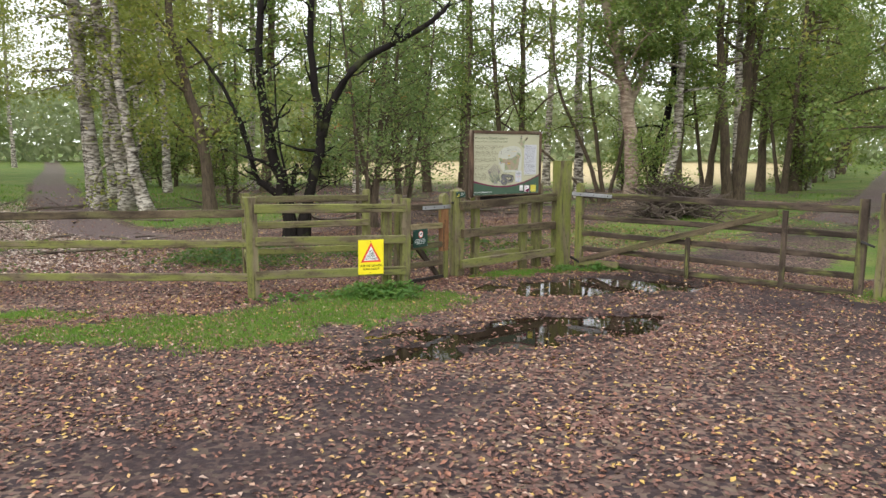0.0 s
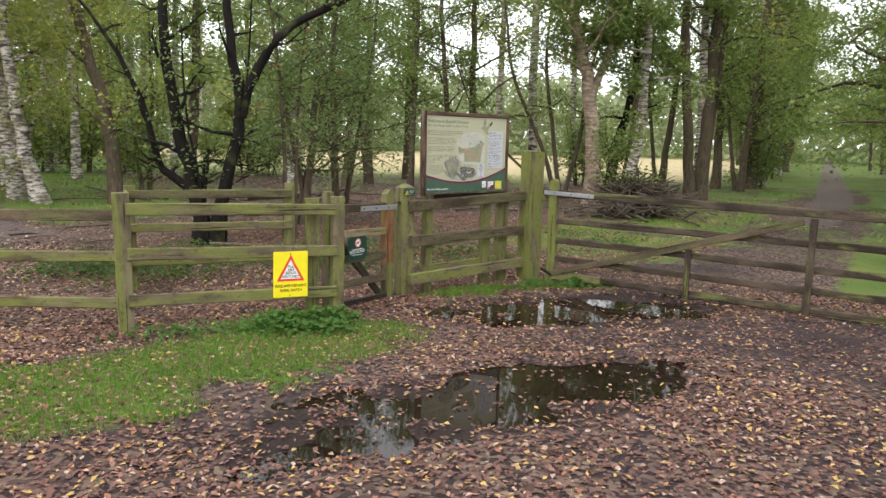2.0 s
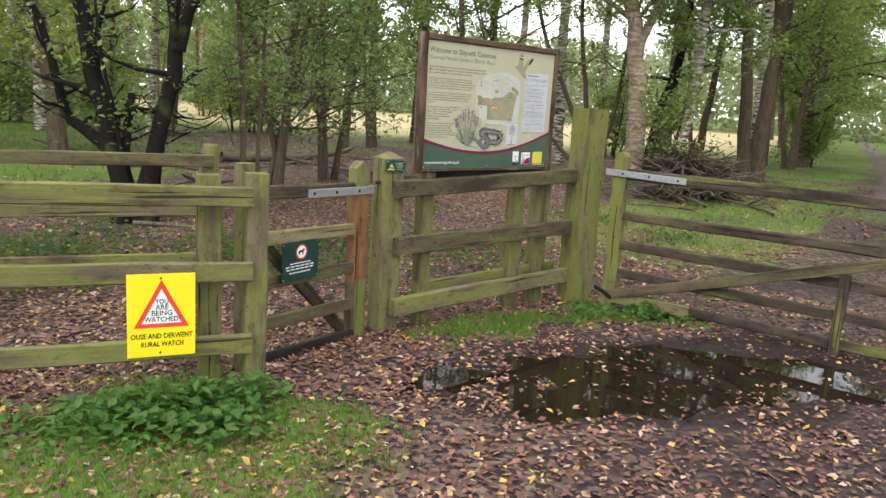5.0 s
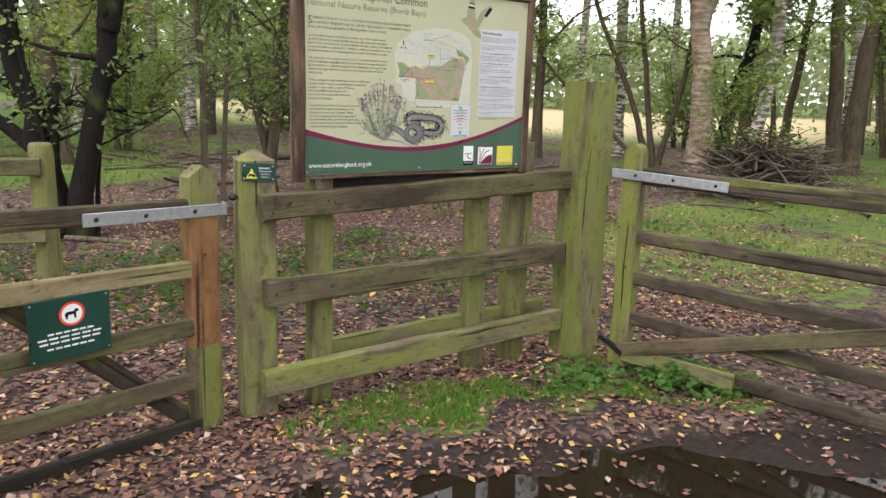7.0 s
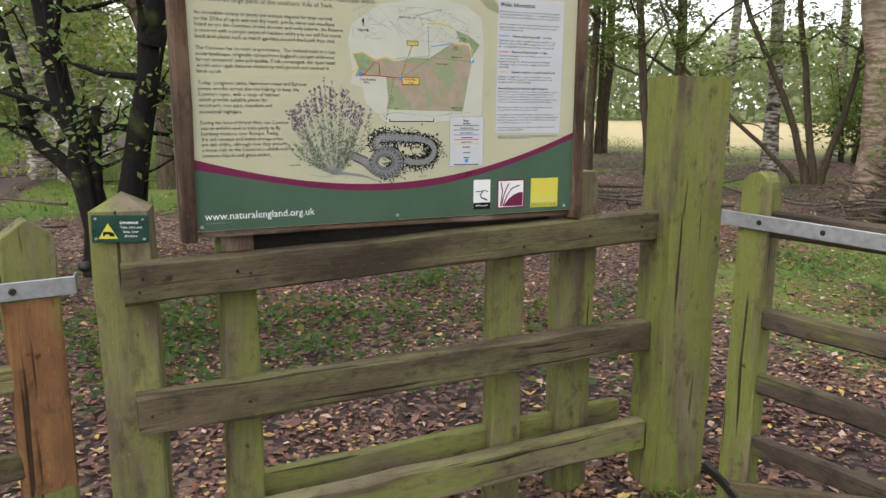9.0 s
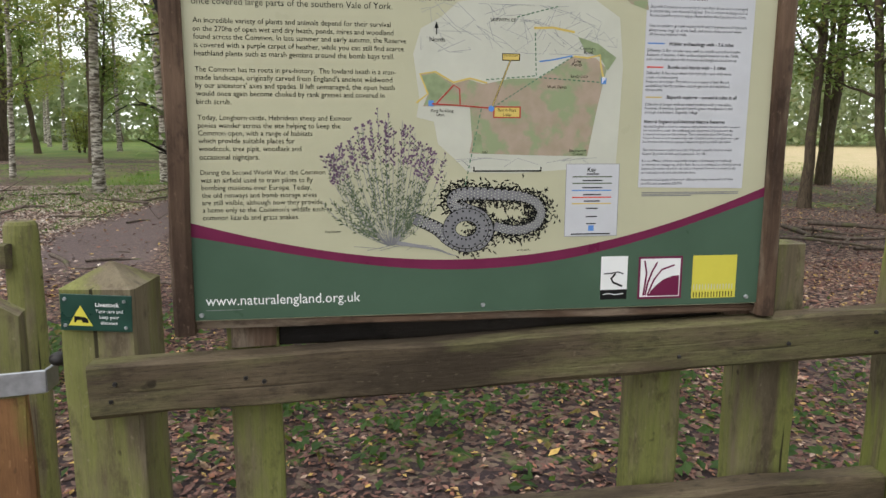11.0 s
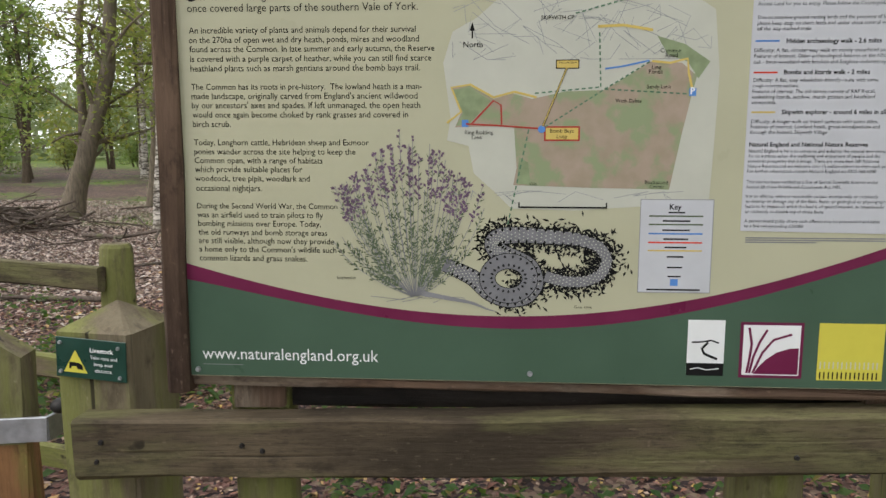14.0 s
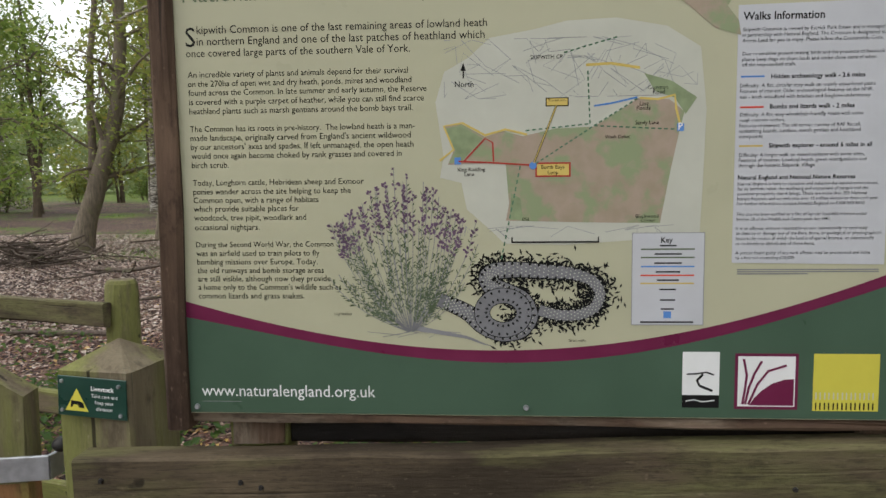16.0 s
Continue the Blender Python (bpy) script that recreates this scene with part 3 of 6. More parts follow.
# fence behind, which closes the pen of the small gate
RP = (6.55, 9.85)
rear_fence = thing("fence", 5.6, 10.15, ground_z(5.6, 10.15), "weathered three-rail timber fence behind the small gate", "fence")
RL = (4.78, 10.45)
post(rear_fence, *RL, 0.95, 0.12, 0.12, M_GREEN, yaw=-20)
round_post(rear_fence, *RP, 0.98, 0.068, M_POST)
for z in (0.86, 0.47, 0.07):
    rail(rear_fence, (RL[0] - 0.03, RL[1] - 0.09, z - 0.005), (RP[0] - 0.02, RP[1] - 0.09, z - 0.01), 0.1, 0.04, M_RAIL if z > 0.8 else M_GREEN)
for z in (0.86, 0.47, 0.07):
    rail(rear_fence, (LP[0] + 0.02, LP[1] + 0.1, z + 0.03), (RL[0] - 0.06, RL[1] - 0.07, z - 0.005), 0.1, 0.04, M_GREEN)

# short panel fence under the board
panel_fence = thing("fence", 8.2, 8.32, ground_z(8.2, 8.32), "weathered brown three-rail fence panel on mossy stakes", "fence")
post(panel_fence, 7.237, 8.42, 0.997, 0.172, 0.172, M_POST, tip="pyramid", yaw=-10, label="square post with a weathered pyramid top")
post(panel_fence, 9.36, 8.22, 1.435, 0.24, 0.22, M_MOSS, yaw=-8, label="tall thick mossy gatepost", wear=0.009)
rail(panel_fence, (7.215, 8.288, 0.78), (9.24, 8.248, 0.84), 0.122, 0.07, M_RAIL, wear=0.006)
rail(panel_fence, (7.23, 8.288, 0.362), (9.23, 8.248, 0.372), 0.128, 0.07, M_RAIL, wear=0.006)
rail(panel_fence, (7.21, 8.288, -0.10), (9.23, 8.248, -0.075), 0.13, 0.07, M_GREEN, wear=0.006)
rail(panel_fence, (7.55, 8.41, -0.04), (9.2, 8.37, -0.02), 0.12, 0.045, M_GREEN, wear=0.006)
post(panel_fence, 7.565, 8.375, 0.90, 0.118, 0.09, M_GREEN, name="stake")
post(panel_fence, 8.60, 8.365, 0.775, 0.135, 0.09, M_GREEN, name="stake")
post(panel_fence, 8.93, 8.37, 1.06, 0.165, 0.10, M_GREEN, name="stake", tip="flat")
for x, z in ((7.27, 0.80), (7.26, 0.76), (7.55, 0.80), (7.59, 0.79), (8.60, 0.80), (8.9, 0.82), (9.15, 0.84), (7.27, 0.36), (7.57, 0.36), (8.6, 0.37), (8.93, 0.37)):
    nail(panel_fence, (x, 8.2485 - (x - 7.215) * 0.02, z))

# small five-bar gate hung on the square post
WH, WC = (6.962, 8.402), (5.95, 8.165)
small_gate = thing("gate", 6.3, 8.2, ground_z(6.3, 8.2) + 0.05, "small closed five-bar timber gate with a steel strap", "gate")
w_yaw = math.degrees(math.atan2(WH[1] - WC[1], WH[0] - WC[0]))
post(small_gate, *WH, 0.93, 0.155, 0.08, M_POST, name="stile", tip="peak", yaw=w_yaw, base=0.74, label="mossy pointed top of the hanging stile")
post(small_gate, *WH, 0.74, 0.155, 0.08, M_ORANGE, name="stile", yaw=w_yaw, base=0.12, label="bare orange-brown hanging stile")
post(small_gate, *WH, 0.12, 0.155, 0.08, M_GREEN, name="stile", yaw=w_yaw, base=-0.33)
post(small_gate, *WC, 1.0, 0.10, 0.08, M_GREEN, name="stile", yaw=w_yaw, base=-0.29)
gate_mats = (M_RAIL, M_PALE, M_RAIL, M_RAIL, M_WET_SHADE)
for z, h, mt in zip((0.80, 0.515, 0.235, -0.03, -0.265), (0.085, 0.085, 0.085, 0.085, 0.085), gate_mats):
    rail(small_gate, (WC[0] + 0.04, WC[1] - 0.01, z + 0.02), (WH[0] - 0.04, WH[1] - 0.03, z - 0.01), h, 0.035, mt)
rail(small_gate, (5.98, 8.21, 0.62), (6.9, 8.43, -0.27), 0.085, 0.03, M_GATE, name="brace")
sx = Vector((WH[0] - WC[0], WH[1] - WC[1], 0)).normalized()
sy = Vector((-sx.y, sx.x, 0))
s0 = Vector((6.43, 8.225, 0.79))
s1 = Vector((7.085, 8.385, 0.772))
strap = rail(small_gate, s0, s1, 0.055, 0.008, M_STEEL, name="strap_hinge", label="galvanised steel strap hinge", wear=0.0005)
rail(small_gate, s1, s1 + sy * 0.06 + sx * 0.02, 0.055, 0.008, M_STEEL, name="hinge_eye", wear=0.0005)
for f in (0.08, 0.4, 0.75):
    nail(strap, s0.lerp(s1, f) - sy * 0.008, 0.011, M_IRON, -sy)

knob = bmesh.new()
bmesh.ops.create_uvsphere(knob, u_segments=12, v_segments=8, radius=0.022, matrix=Matrix.Diagonal((1, 1, 0.75, 1)))
part("hinge_pin", from_bm("hinge_pin", knob, M_IRON, True), small_gate, Matrix.Translation((7.118, 8.385, 0.825)), "black iron hinge pin")

# field gate across the track
GH, GE = Vector((9.43, 7.88, 0)), Vector((10.09, 3.80, 0))
gd = (GE - GH).normalized()
gn = Vector((gd.y, -gd.x, 0))
gn = gn if gn.x < 0 else -gn
g_yaw = math.degrees(math.atan2(gd.y, gd.x))
field_gate = thing("gate", 9.76, 5.84, ground_z(9.76, 5.84) + 0.04, "closed wide five-bar timber field gate over a puddle", "gate")
post(field_gate, GH.x, GH.y, 1.02, 0.12, 0.09, M_MOSS, name="stile", tip="round", yaw=g_yaw, base=-0.30, label="algae-green hanging stile with a rounded top")
post(field_gate, GE.x, GE.y, 1.02, 0.11, 0.09, M_GATE, name="stile", yaw=g_yaw, base=-0.21)
for zl, zr, h in ((0.89, 0.875, 0.095), (0.525, 0.545, 0.08), (0.265, 0.255, 0.08), (0.01, 0.02, 0.08), (-0.21, -0.205, 0.08)):
    rail(field_gate, GH + Vector((0, 0, zl)) + gd * 0.05, GE + Vector((0, 0, zr)) - gd * 0.05, h, 0.045, M_GATE)
rail(field_gate, GH + gd * 0.02 + gn * 0.05 + Vector((0, 0, -0.2)), Vector((9.92, 4.82, 0.78)) + gn * 0.05, 0.085, 0.035, M_RAIL, name="brace")
rail(field_gate, GH + gd * 0.04 + gn * 0.045 + Vector((0, 0, -0.215)), GH + gd * 0.75 + gn * 0.045 + Vector((0, 0, -0.2)), 0.10, 0.03, M_MOSS, name="brace")
for y, top in ((6.04, 0.34), (4.72, 0.82)):
    p = GH + gd * ((GH.y - y) / -gd.y) + gn * 0.05
    post(field_gate, p.x, p.y, top, 0.075, 0.035, M_GATE, name="upright", yaw=g_yaw, base=-0.29)
h0, h1 = GH - gd * 0.12 + gn * 0.062 + Vector((0, 0, 0.90)), GH + gd * 0.60 + gn * 0.055 + Vector((0, 0, 0.885))
strap = rail(field_gate, h0, h1, 0.055, 0.008, M_STEEL, name="strap_hinge", label="galvanised steel strap hinge", wear=0.0005)
for f in (0.22, 0.55, 0.9):
    nail(strap, h0.lerp(h1, f) + gn * 0.006, 0.011, M_IRON, gn)
rail(field_gate, GH - gd * 0.13 + gn * 0.04 + Vector((0, 0, -0.15)), GH + gd * 0.05 + gn * 0.06 + Vector((0, 0, -0.215)), 0.04, 0.022, M_IRON, name="bottom_hinge", label="rusted black bottom hinge")
rail(field_gate, GE + gn * 0.07 + Vector((0, 0, 0.48)), GE + gn * 0.05 + gd * 0.16 + Vector((0, 0, 0.42)), 0.03, 0.03, M_IRON, name="chain", label="dark chain and padlock")

end_fence = thing("fence", 10.45, 3.2, ground_z(10.45, 3.2), "mossy timber post and rails beyond the field gate", "fence")
post(end_fence, 10.20, 3.55, 1.10, 0.18, 0.16, M_GREEN, yaw=g_yaw, label="thick mossy gatepost")
post(end_fence, 10.9, 1.6, 1.0, 0.13, 0.12, M_GREEN, yaw=g_yaw)
for z in (0.86, 0.45, 0.05):
    rail(end_fence, (10.15, 3.5, z), (10.85, 1.55, z), 0.1, 0.04, M_GREEN)


# ---- signs ----
def slab(parent, m, w, h, th, mat, name, label="", r=0.0):
    """A thin sheet: x across, z up, its face towards -y at y = 0."""
    bm = bmesh.new()
    bmesh.ops.create_cube(bm, size=1)
    bmesh.ops.transform(bm, matrix=Matrix.Translation((w / 2, th / 2, h / 2)) @ Matrix.Diagonal((w, th, h, 1)), verts=bm.verts)
    bmesh.ops.bevel(bm, geom=[e for e in bm.edges], offset=min(th * 0.3, 0.0015), segments=1, affect="EDGES")
    return part(name, from_bm(name, bm, mat), parent, m, label)


def sheet(parent, m, pts, depth, mat, name, label=""):
    """A flat printed shape on a sign: pts are (x, z), raised by depth over the face."""
    bm = bmesh.new()
    depth *= 0.3
    vs = [bm.verts.new((x, -depth, z)) for x, z in pts]
    f = bm.faces.new(vs)
    f.normal_update()
    if f.normal.y > 0:
        f.normal_flip()
    bmesh.ops.triangulate(bm, faces=bm.faces)
    return part(name, from_bm(name, bm, mat), parent, m, label)


def ribbon(parent, m, pts, w, depth, mat, name="print_line", closed=False):
    """A printed line of width w through the points (x, z)."""
    bm = bmesh.new()
    rows = []
    n = len(pts)
    depth *= 0.3
    for i, (x, z) in enumerate(pts):
        a, b = pts[max(i - 1, 0)], pts[min(i + 1, n - 1)]
        d = Vector((b[0] - a[0], b[1] - a[1])).normalized()
        wi = w if not callable(w) else w(i / (n - 1))
        rows.append((bm.verts.new((x - d.y * wi / 2, -depth, z + d.x * wi / 2)), bm.verts.new((x + d.y * wi / 2, -depth, z - d.x * wi / 2))))
    for r0, r1 in zip(rows, rows[1:]):
        bm.faces.new((r0[0], r1[0], r1[1], r0[1]))
    return part(name, from_bm(name, bm, mat), parent, m)


def write(parent, m, text, u0, v, u1, mat, depth=0.0015, size=None, bold=False):
    """A line of writing on a sign from u0 to u1 on the baseline v."""
    cu = bpy.data.curves.new("writing", "FONT")
    cu.body, cu.size, cu.resolution_u = text, 1.0, 2
    if bold:
        cu.offset = 0.018
    tmp = new("writing", cu)
    dg = bpy.context.evaluated_depsgraph_get()
    me = bpy.data.meshes.new_from_object(tmp.evaluated_get(dg))
    bpy.data.objects.remove(tmp)
    bpy.data.curves.remove(cu)
    co = np.empty(len(me.vertices) * 3, dtype=np.float32)
    me.vertices.foreach_get("co", co)
    co = co.reshape(-1, 3)
    lo, hi = co[:, 0].min(), co[:, 0].max()
    sx_ = (u1 - u0) / (hi - lo)
    sz_ = size if size else sx_ * 1.06
    out = np.stack([u0 + (co[:, 0] - lo) * sx_, np.full(len(co), -depth * 0.3), v + co[:, 1] * sz_], -1)
    me.vertices.foreach_set("co", out.astype(np.float32).ravel())
    me.materials.clear()
    me.materials.append(mat)
    me.name = "writing"
    return part("writing", me, parent, m)


def face_pose(x, y, z, dx, dy):
    """The pose of a sign whose lower left corner is at x, y, z and whose width runs along dx, dy."""
    a = math.atan2(dy, dx)
    return Matrix.Translation((x, y, z)) @ Matrix.Rotation(a, 4, "Z")


def disc(r, cx, cz, n=28):
    return [(cx + r * math.cos(i * 2 * math.pi / n), cz + r * math.sin(i * 2 * math.pi / n)) for i in range(n)]


# yellow warning sign
ym = face_pose(*(Vector((*LP, -0.004)) + fl_d * 1.315 - fl_n * 0.104), CP[0] - LP[0], CP[1] - LP[1]) @ pose(0, 0, 0, 0, 0.5, 0) @ Matrix.Diagonal((1.085, 1, 1.07, 1))
warning = slab(None, ym, 0.315, 0.425, 0.004, M_YELLOW, "warning_sign")
tagged(warning, "yellow warning sign with a red triangle on fence rails", "sign")
border = sheet(warning, ym, [(0.03, 0.15), (0.285, 0.15), (0.158, 0.395)], 0.0012, M_RED, "triangle_border", "red triangle border")
sheet(border, ym, [(0.066, 0.172), (0.25, 0.172), (0.158, 0.348)], 0.0022, M_WHITE, "triangle", "white triangle")
write(warning, ym, "YOU", 0.128, 0.272, 0.189, M_INK, 0.003, 0.036, True)
write(warning, ym, "ARE", 0.129, 0.243, 0.189, M_INK, 0.003, 0.036, True)
write(warning, ym, "BEING", 0.112, 0.213, 0.206, M_INK, 0.003, 0.036, True)
write(warning, ym, "WATCHED!", 0.077, 0.181, 0.243, M_INK, 0.003, 0.036, True)
write(warning, ym, "OUSE AND DERWENT", 0.016, 0.095, 0.302, M_INK, 0.003, 0.036, True)
write(warning, ym, "RURAL WATCH", 0.064, 0.053, 0.258, M_INK, 0.003, 0.036, True)
for u, v in ((0.155, 0.402), (0.15, 0.02)):
    nail(warning, ym @ Vector((u, -0.003, v)), 0.006, M_IRON, -fl_n)

# green dog sign on the small gate
dm = face_pose(6.194, 8.140, 0.245, sx.x, sx.y) @ Matrix.Diagonal((1.1, 1, 1.08, 1))
dog = slab(None, dm, 0.295, 0.235, 0.004, M_SIGN, "notice_sign")
tagged(dog, "dark green notice with red-ringed white disc on a gate", "sign")
ring = sheet(dog, dm, disc(0.046, 0.155, 0.168), 0.0012, M_RED, "ring", "red ring")
sheet(ring, dm, disc(0.037, 0.155, 0.168), 0.002, M_WHITE, "disc", "white disc")
sheet(ring, dm, [(0.133, 0.15), (0.139, 0.15), (0.141, 0.165), (0.160, 0.165), (0.163, 0.15), (0.169, 0.15), (0.170, 0.172), (0.180, 0.176), (0.178, 0.184), (0.168, 0.186), (0.160, 0.178), (0.138, 0.178), (0.128, 0.17)], 0.0028, M_INK, "pictogram", "dark plain pictogram")
for v, a, b in ((0.10, 0.065, 0.235), (0.083, 0.03, 0.265), (0.066, 0.035, 0.26), (0.044, 0.06, 0.235)):
    for k in range(6):
        u0 = a + (b - a) * k / 6
        sheet(dog, dm, [(u0, v), (u0 + (b - a) / 6 * 0.8, v), (u0 + (b - a) / 6 * 0.8, v + 0.007), (u0, v + 0.007)], 0.0012, M_WHITE, "text_bar")
for u, v in ((0.012, 0.222), (0.283, 0.222), (0.012, 0.012), (0.283, 0.012)):
    nail(dog, dm @ Vector((u, -0.002, v)), 0.004, M_STEEL, -sy)

# livestock sign on the square post
lm = face_pose(7.143, 8.334, 0.907, 0.985, -0.174) @ pose(0, 0, 0, 0, 2.0, 0) @ Matrix.Diagonal((1.13, 1, 0.95, 1))
stock = slab(None, lm, 0.142, 0.088, 0.003, M_SIGN, "livestock_sign")
tagged(stock, "small dark green livestock sign screwed to the square post", "sign")
sheet(stock, lm, [(0.016, 0.012), (0.064, 0.012), (0.040, 0.062)], 0.0012, M_LIME, "triangle", "yellow triangle")
sheet(stock, lm, [(0.027, 0.020), (0.031, 0.020), (0.033, 0.026), (0.042, 0.026), (0.044, 0.020), (0.056, 0.019), (0.054, 0.030), (0.046, 0.034), (0.028, 0.035)], 0.0019, M_INK, "pictogram", "dark plain pictogram")
write(stock, lm, "Livestock", 0.070, 0.060, 0.117, M_WHITE, 0.0015, 0.014, True)
write(stock, lm, "Take care and", 0.070, 0.045, 0.124, M_WHITE, 0.0015, 0.0115)
write(stock, lm, "keep your", 0.078, 0.031, 0.116, M_WHITE, 0.0015, 0.0115)
write(stock, lm, "distance", 0.080, 0.017, 0.113, M_WHITE, 0.0015, 0.0115)
for u, v in ((0.010, 0.076), (0.127, 0.074), (0.010, 0.012), (0.130, 0.010)):
    nail(stock, lm @ Vector((u, -0.002, v)), 0.0045, M_STEEL)

# ---- information board ----
BM = face_pose(7.44, 8.288, 0.925, 1.29, -0.045)
BW, BH = 1.375, 0.925
board = thing("information_board", 8.12, 8.33, 0.851, "large cream and green information board in a flaking wooden frame", "information board")


def bpoint(u, y, v):
    return BM @ Vector((u, y, v))


panel = slab(board, BM, BW, BH, 0.012, M_CREAM, "panel", "cream printed panel")
for u in (-0.022, BW + 0.022):
    rail(board, bpoint(u, 0.02, -0.03), bpoint(u, 0.02, BH + 0.05), 0.046, 0.075, M_FRAME, "frame", up=(1, 0, 0))
rail(board, bpoint(0.001, 0.035, -0.011), bpoint(BW - 0.001, 0.035, -0.011), 0.018, 0.06, M_FRAME, "frame")
# black colour paints the deep shade in the gap below the panel
rail(board, bpoint(0.18, 0.10, -0.045), bpoint(BW - 0.05, 0.10, -0.035), 0.09, 0.04, M_WET_SHADE, "back_rail", "back rail coloured black for the shade in the gap")
rail(board, bpoint(-0.001, 0.02, BH + 0.025), bpoint(BW + 0.001, 0.02, BH + 0.025), 0.046, 0.075, M_FRAME, "frame")
slab(board, BM @ Matrix.Translation((0, 0.06, 0)), BW, BH, 0.012, M_GATE, "back_panel", "dark wooden back panel")
for u in (0.125, 1.47 - 0.12):
    rail(board, bpoint(u, 0.045, -0.073), bpoint(u, 0.045, 0.4), 0.10, 0.03, M_FRAME, "support", up=(1, 0, 0))


def swoosh(u):
    """The curved line between cream and green, and its lower edge."""
    return np.polyval(SW_TOP, u), np.polyval(SW_LOW, u)


SW_TOP, SW_LOW = (-0.04659, 0.13566, 0.14658, -0.28588, 0.22530), (-0.14885, 0.43933, -0.14787, -0.18350, 0.19374)
N = 48
top = [(BW * i / N, float(swoosh(BW * i / N)[0])) for i in range(N + 1)]
low = [(BW * i / N, float(swoosh(BW * i / N)[1])) for i in range(N + 1)]
sheet(panel, BM, [(0, 0.002), (BW, 0.002)] + [low[i] for i in range(N, -1, -1)], 0.0012, M_PANEL, "print_green", "dark green printed band")
sheet(panel, BM, top + low[::-1], 0.0016, M_PLUM, "print_plum", "plum curved stripe")

# writing on the board
write(panel, BM, "Welcome to Skipwith Common", 0.022, 0.842, 0.690, M_SAGE, size=0.055, bold=True)
write(panel, BM, "National Nature Reserve (Bomb Bays)", 0.022, 0.795, 0.682, M_SAGE, size=0.042)
write(panel, BM, "S", 0.0244, 0.7127, 0.0432, M_INK, 0.0015, 0.052)
write(panel, BM, "kipwith Common is one of the last remaining areas of lowland heath", 0.0469, 0.7365, 0.5949, M_INK)
write(panel, BM, "in northern England and one of the last patches of heathland which", 0.0460, 0.7151, 0.5904, M_INK)
write(panel, BM, "once covered large parts of the southern Vale of York.", 0.0241, 0.6938, 0.4521, M_INK)
write(panel, BM, "An incredible variety of plants and animals depend for their survival", 0.0257, 0.6554, 0.4475, M_INK)
write(panel, BM, "on the 270ha of open wet and dry heath, ponds, mires and woodland", 0.0249, 0.6381, 0.4537, M_INK)
write(panel, BM, "found across the Common. In late summer and early autumn, the Reserve", 0.0254, 0.6215, 0.4819, M_INK)
write(panel, BM, "is covered with a purple carpet of heather, while you can still find scarce", 0.0259, 0.6041, 0.4764, M_INK)
write(panel, BM, "heathland plants such as marsh gentians around the bomb bays trail.", 0.0258, 0.5867, 0.4554, M_INK)
write(panel, BM, "The Common has its roots in pre-history.  The lowland heath is a man-", 0.0256, 0.5532, 0.4588, M_INK)
write(panel, BM, "made landscape, originally carved from England's ancient wildwood", 0.0254, 0.5360, 0.4507, M_INK)
write(panel, BM, "by our ancestors' axes and spades. If left unmanaged, the open heath", 0.0253, 0.5191, 0.4556, M_INK)
write(panel, BM, "would once again become choked by rank grasses and covered in", 0.0259, 0.5020, 0.4331, M_INK)
write(panel, BM, "birch scrub.", 0.0257, 0.4844, 0.0986, M_INK)
write(panel, BM, "Today, Longhorn cattle, Hebridean sheep and Exmoor", 0.0262, 0.4507, 0.3596, M_INK)
write(panel, BM, "ponies wander across the site helping to keep the", 0.0261, 0.4335, 0.3340, M_INK)
write(panel, BM, "Common open, with a range of habitats", 0.0260, 0.4169, 0.2715, M_INK)
write(panel, BM, "which provide suitable places for", 0.0259, 0.4002, 0.2327, M_INK)
write(panel, BM, "woodcock, tree pipit, woodlark and", 0.0258, 0.3831, 0.2463, M_INK)
write(panel, BM, "occasional nightjars.", 0.0263, 0.3644, 0.1543, M_INK)
write(panel, BM, "During the Second World War, the Common", 0.0269, 0.3312, 0.2979, M_INK)
write(panel, BM, "was an airfield used to train pilots to fly", 0.0269, 0.3140, 0.2702, M_INK)
write(panel, BM, "bombing missions over Europe. Today,", 0.0277, 0.2973, 0.2659, M_INK)
write(panel, BM, "the old runways and bomb storage areas", 0.0277, 0.2805, 0.2778, M_INK)
write(panel, BM, "are still visible, although now they provide", 0.0277, 0.2641, 0.2906, M_INK)
write(panel, BM, "a home only to the Common's wildlife such as", 0.0278, 0.2477, 0.3112, M_INK)
write(panel, BM, "common lizards and grass snakes.", 0.0278, 0.2305, 0.2380, M_INK)
write(panel, BM, "www.naturalengland.org.uk", 0.0253, 0.0355, 0.3732, M_WHITE, 0.0022)
write(panel, BM, "Walks Information", 1.0528, 0.7343, 1.1937, M_INK, 0.0032, bold=True)
write(panel, BM, "Hidden archaeology walk - 2.6 miles", 1.1044, 0.6303, 1.2669, M_INK, 0.0032, bold=True)
write(panel, BM, "Bombs and lizards walk - 2 miles", 1.1034, 0.5766, 1.2508, M_INK, 0.0032, bold=True)
write(panel, BM, "Skipwith explorer - around 6 miles in all", 1.1035, 0.5070, 1.2835, M_INK, 0.0032, bold=True)
write(panel, BM, "Natural England and National Nature Reserves", 1.0504, 0.4497, 1.2572, M_INK, 0.0032, bold=True)
write(panel, BM, "Skipwith Common is owned by Escrick Park Estate and is managed", 1.0527, 0.7144, 1.2971, M_INK, 0.0032)
write(panel, BM, "in partnership with Natural England. The Common is designated as", 1.0523, 0.7047, 1.2988, M_INK, 0.0032)
write(panel, BM, "Access Land for you to enjoy. Please follow the Countryside Code.", 1.0519, 0.6949, 1.2955, M_INK, 0.0032)
write(panel, BM, "Due to sensitive ground nesting birds and the presence of livestock", 1.0531, 0.6718, 1.2990, M_INK, 0.0032)
write(panel, BM, "please keep dogs on short leads and under close control when", 1.0527, 0.6617, 1.2845, M_INK, 0.0032)
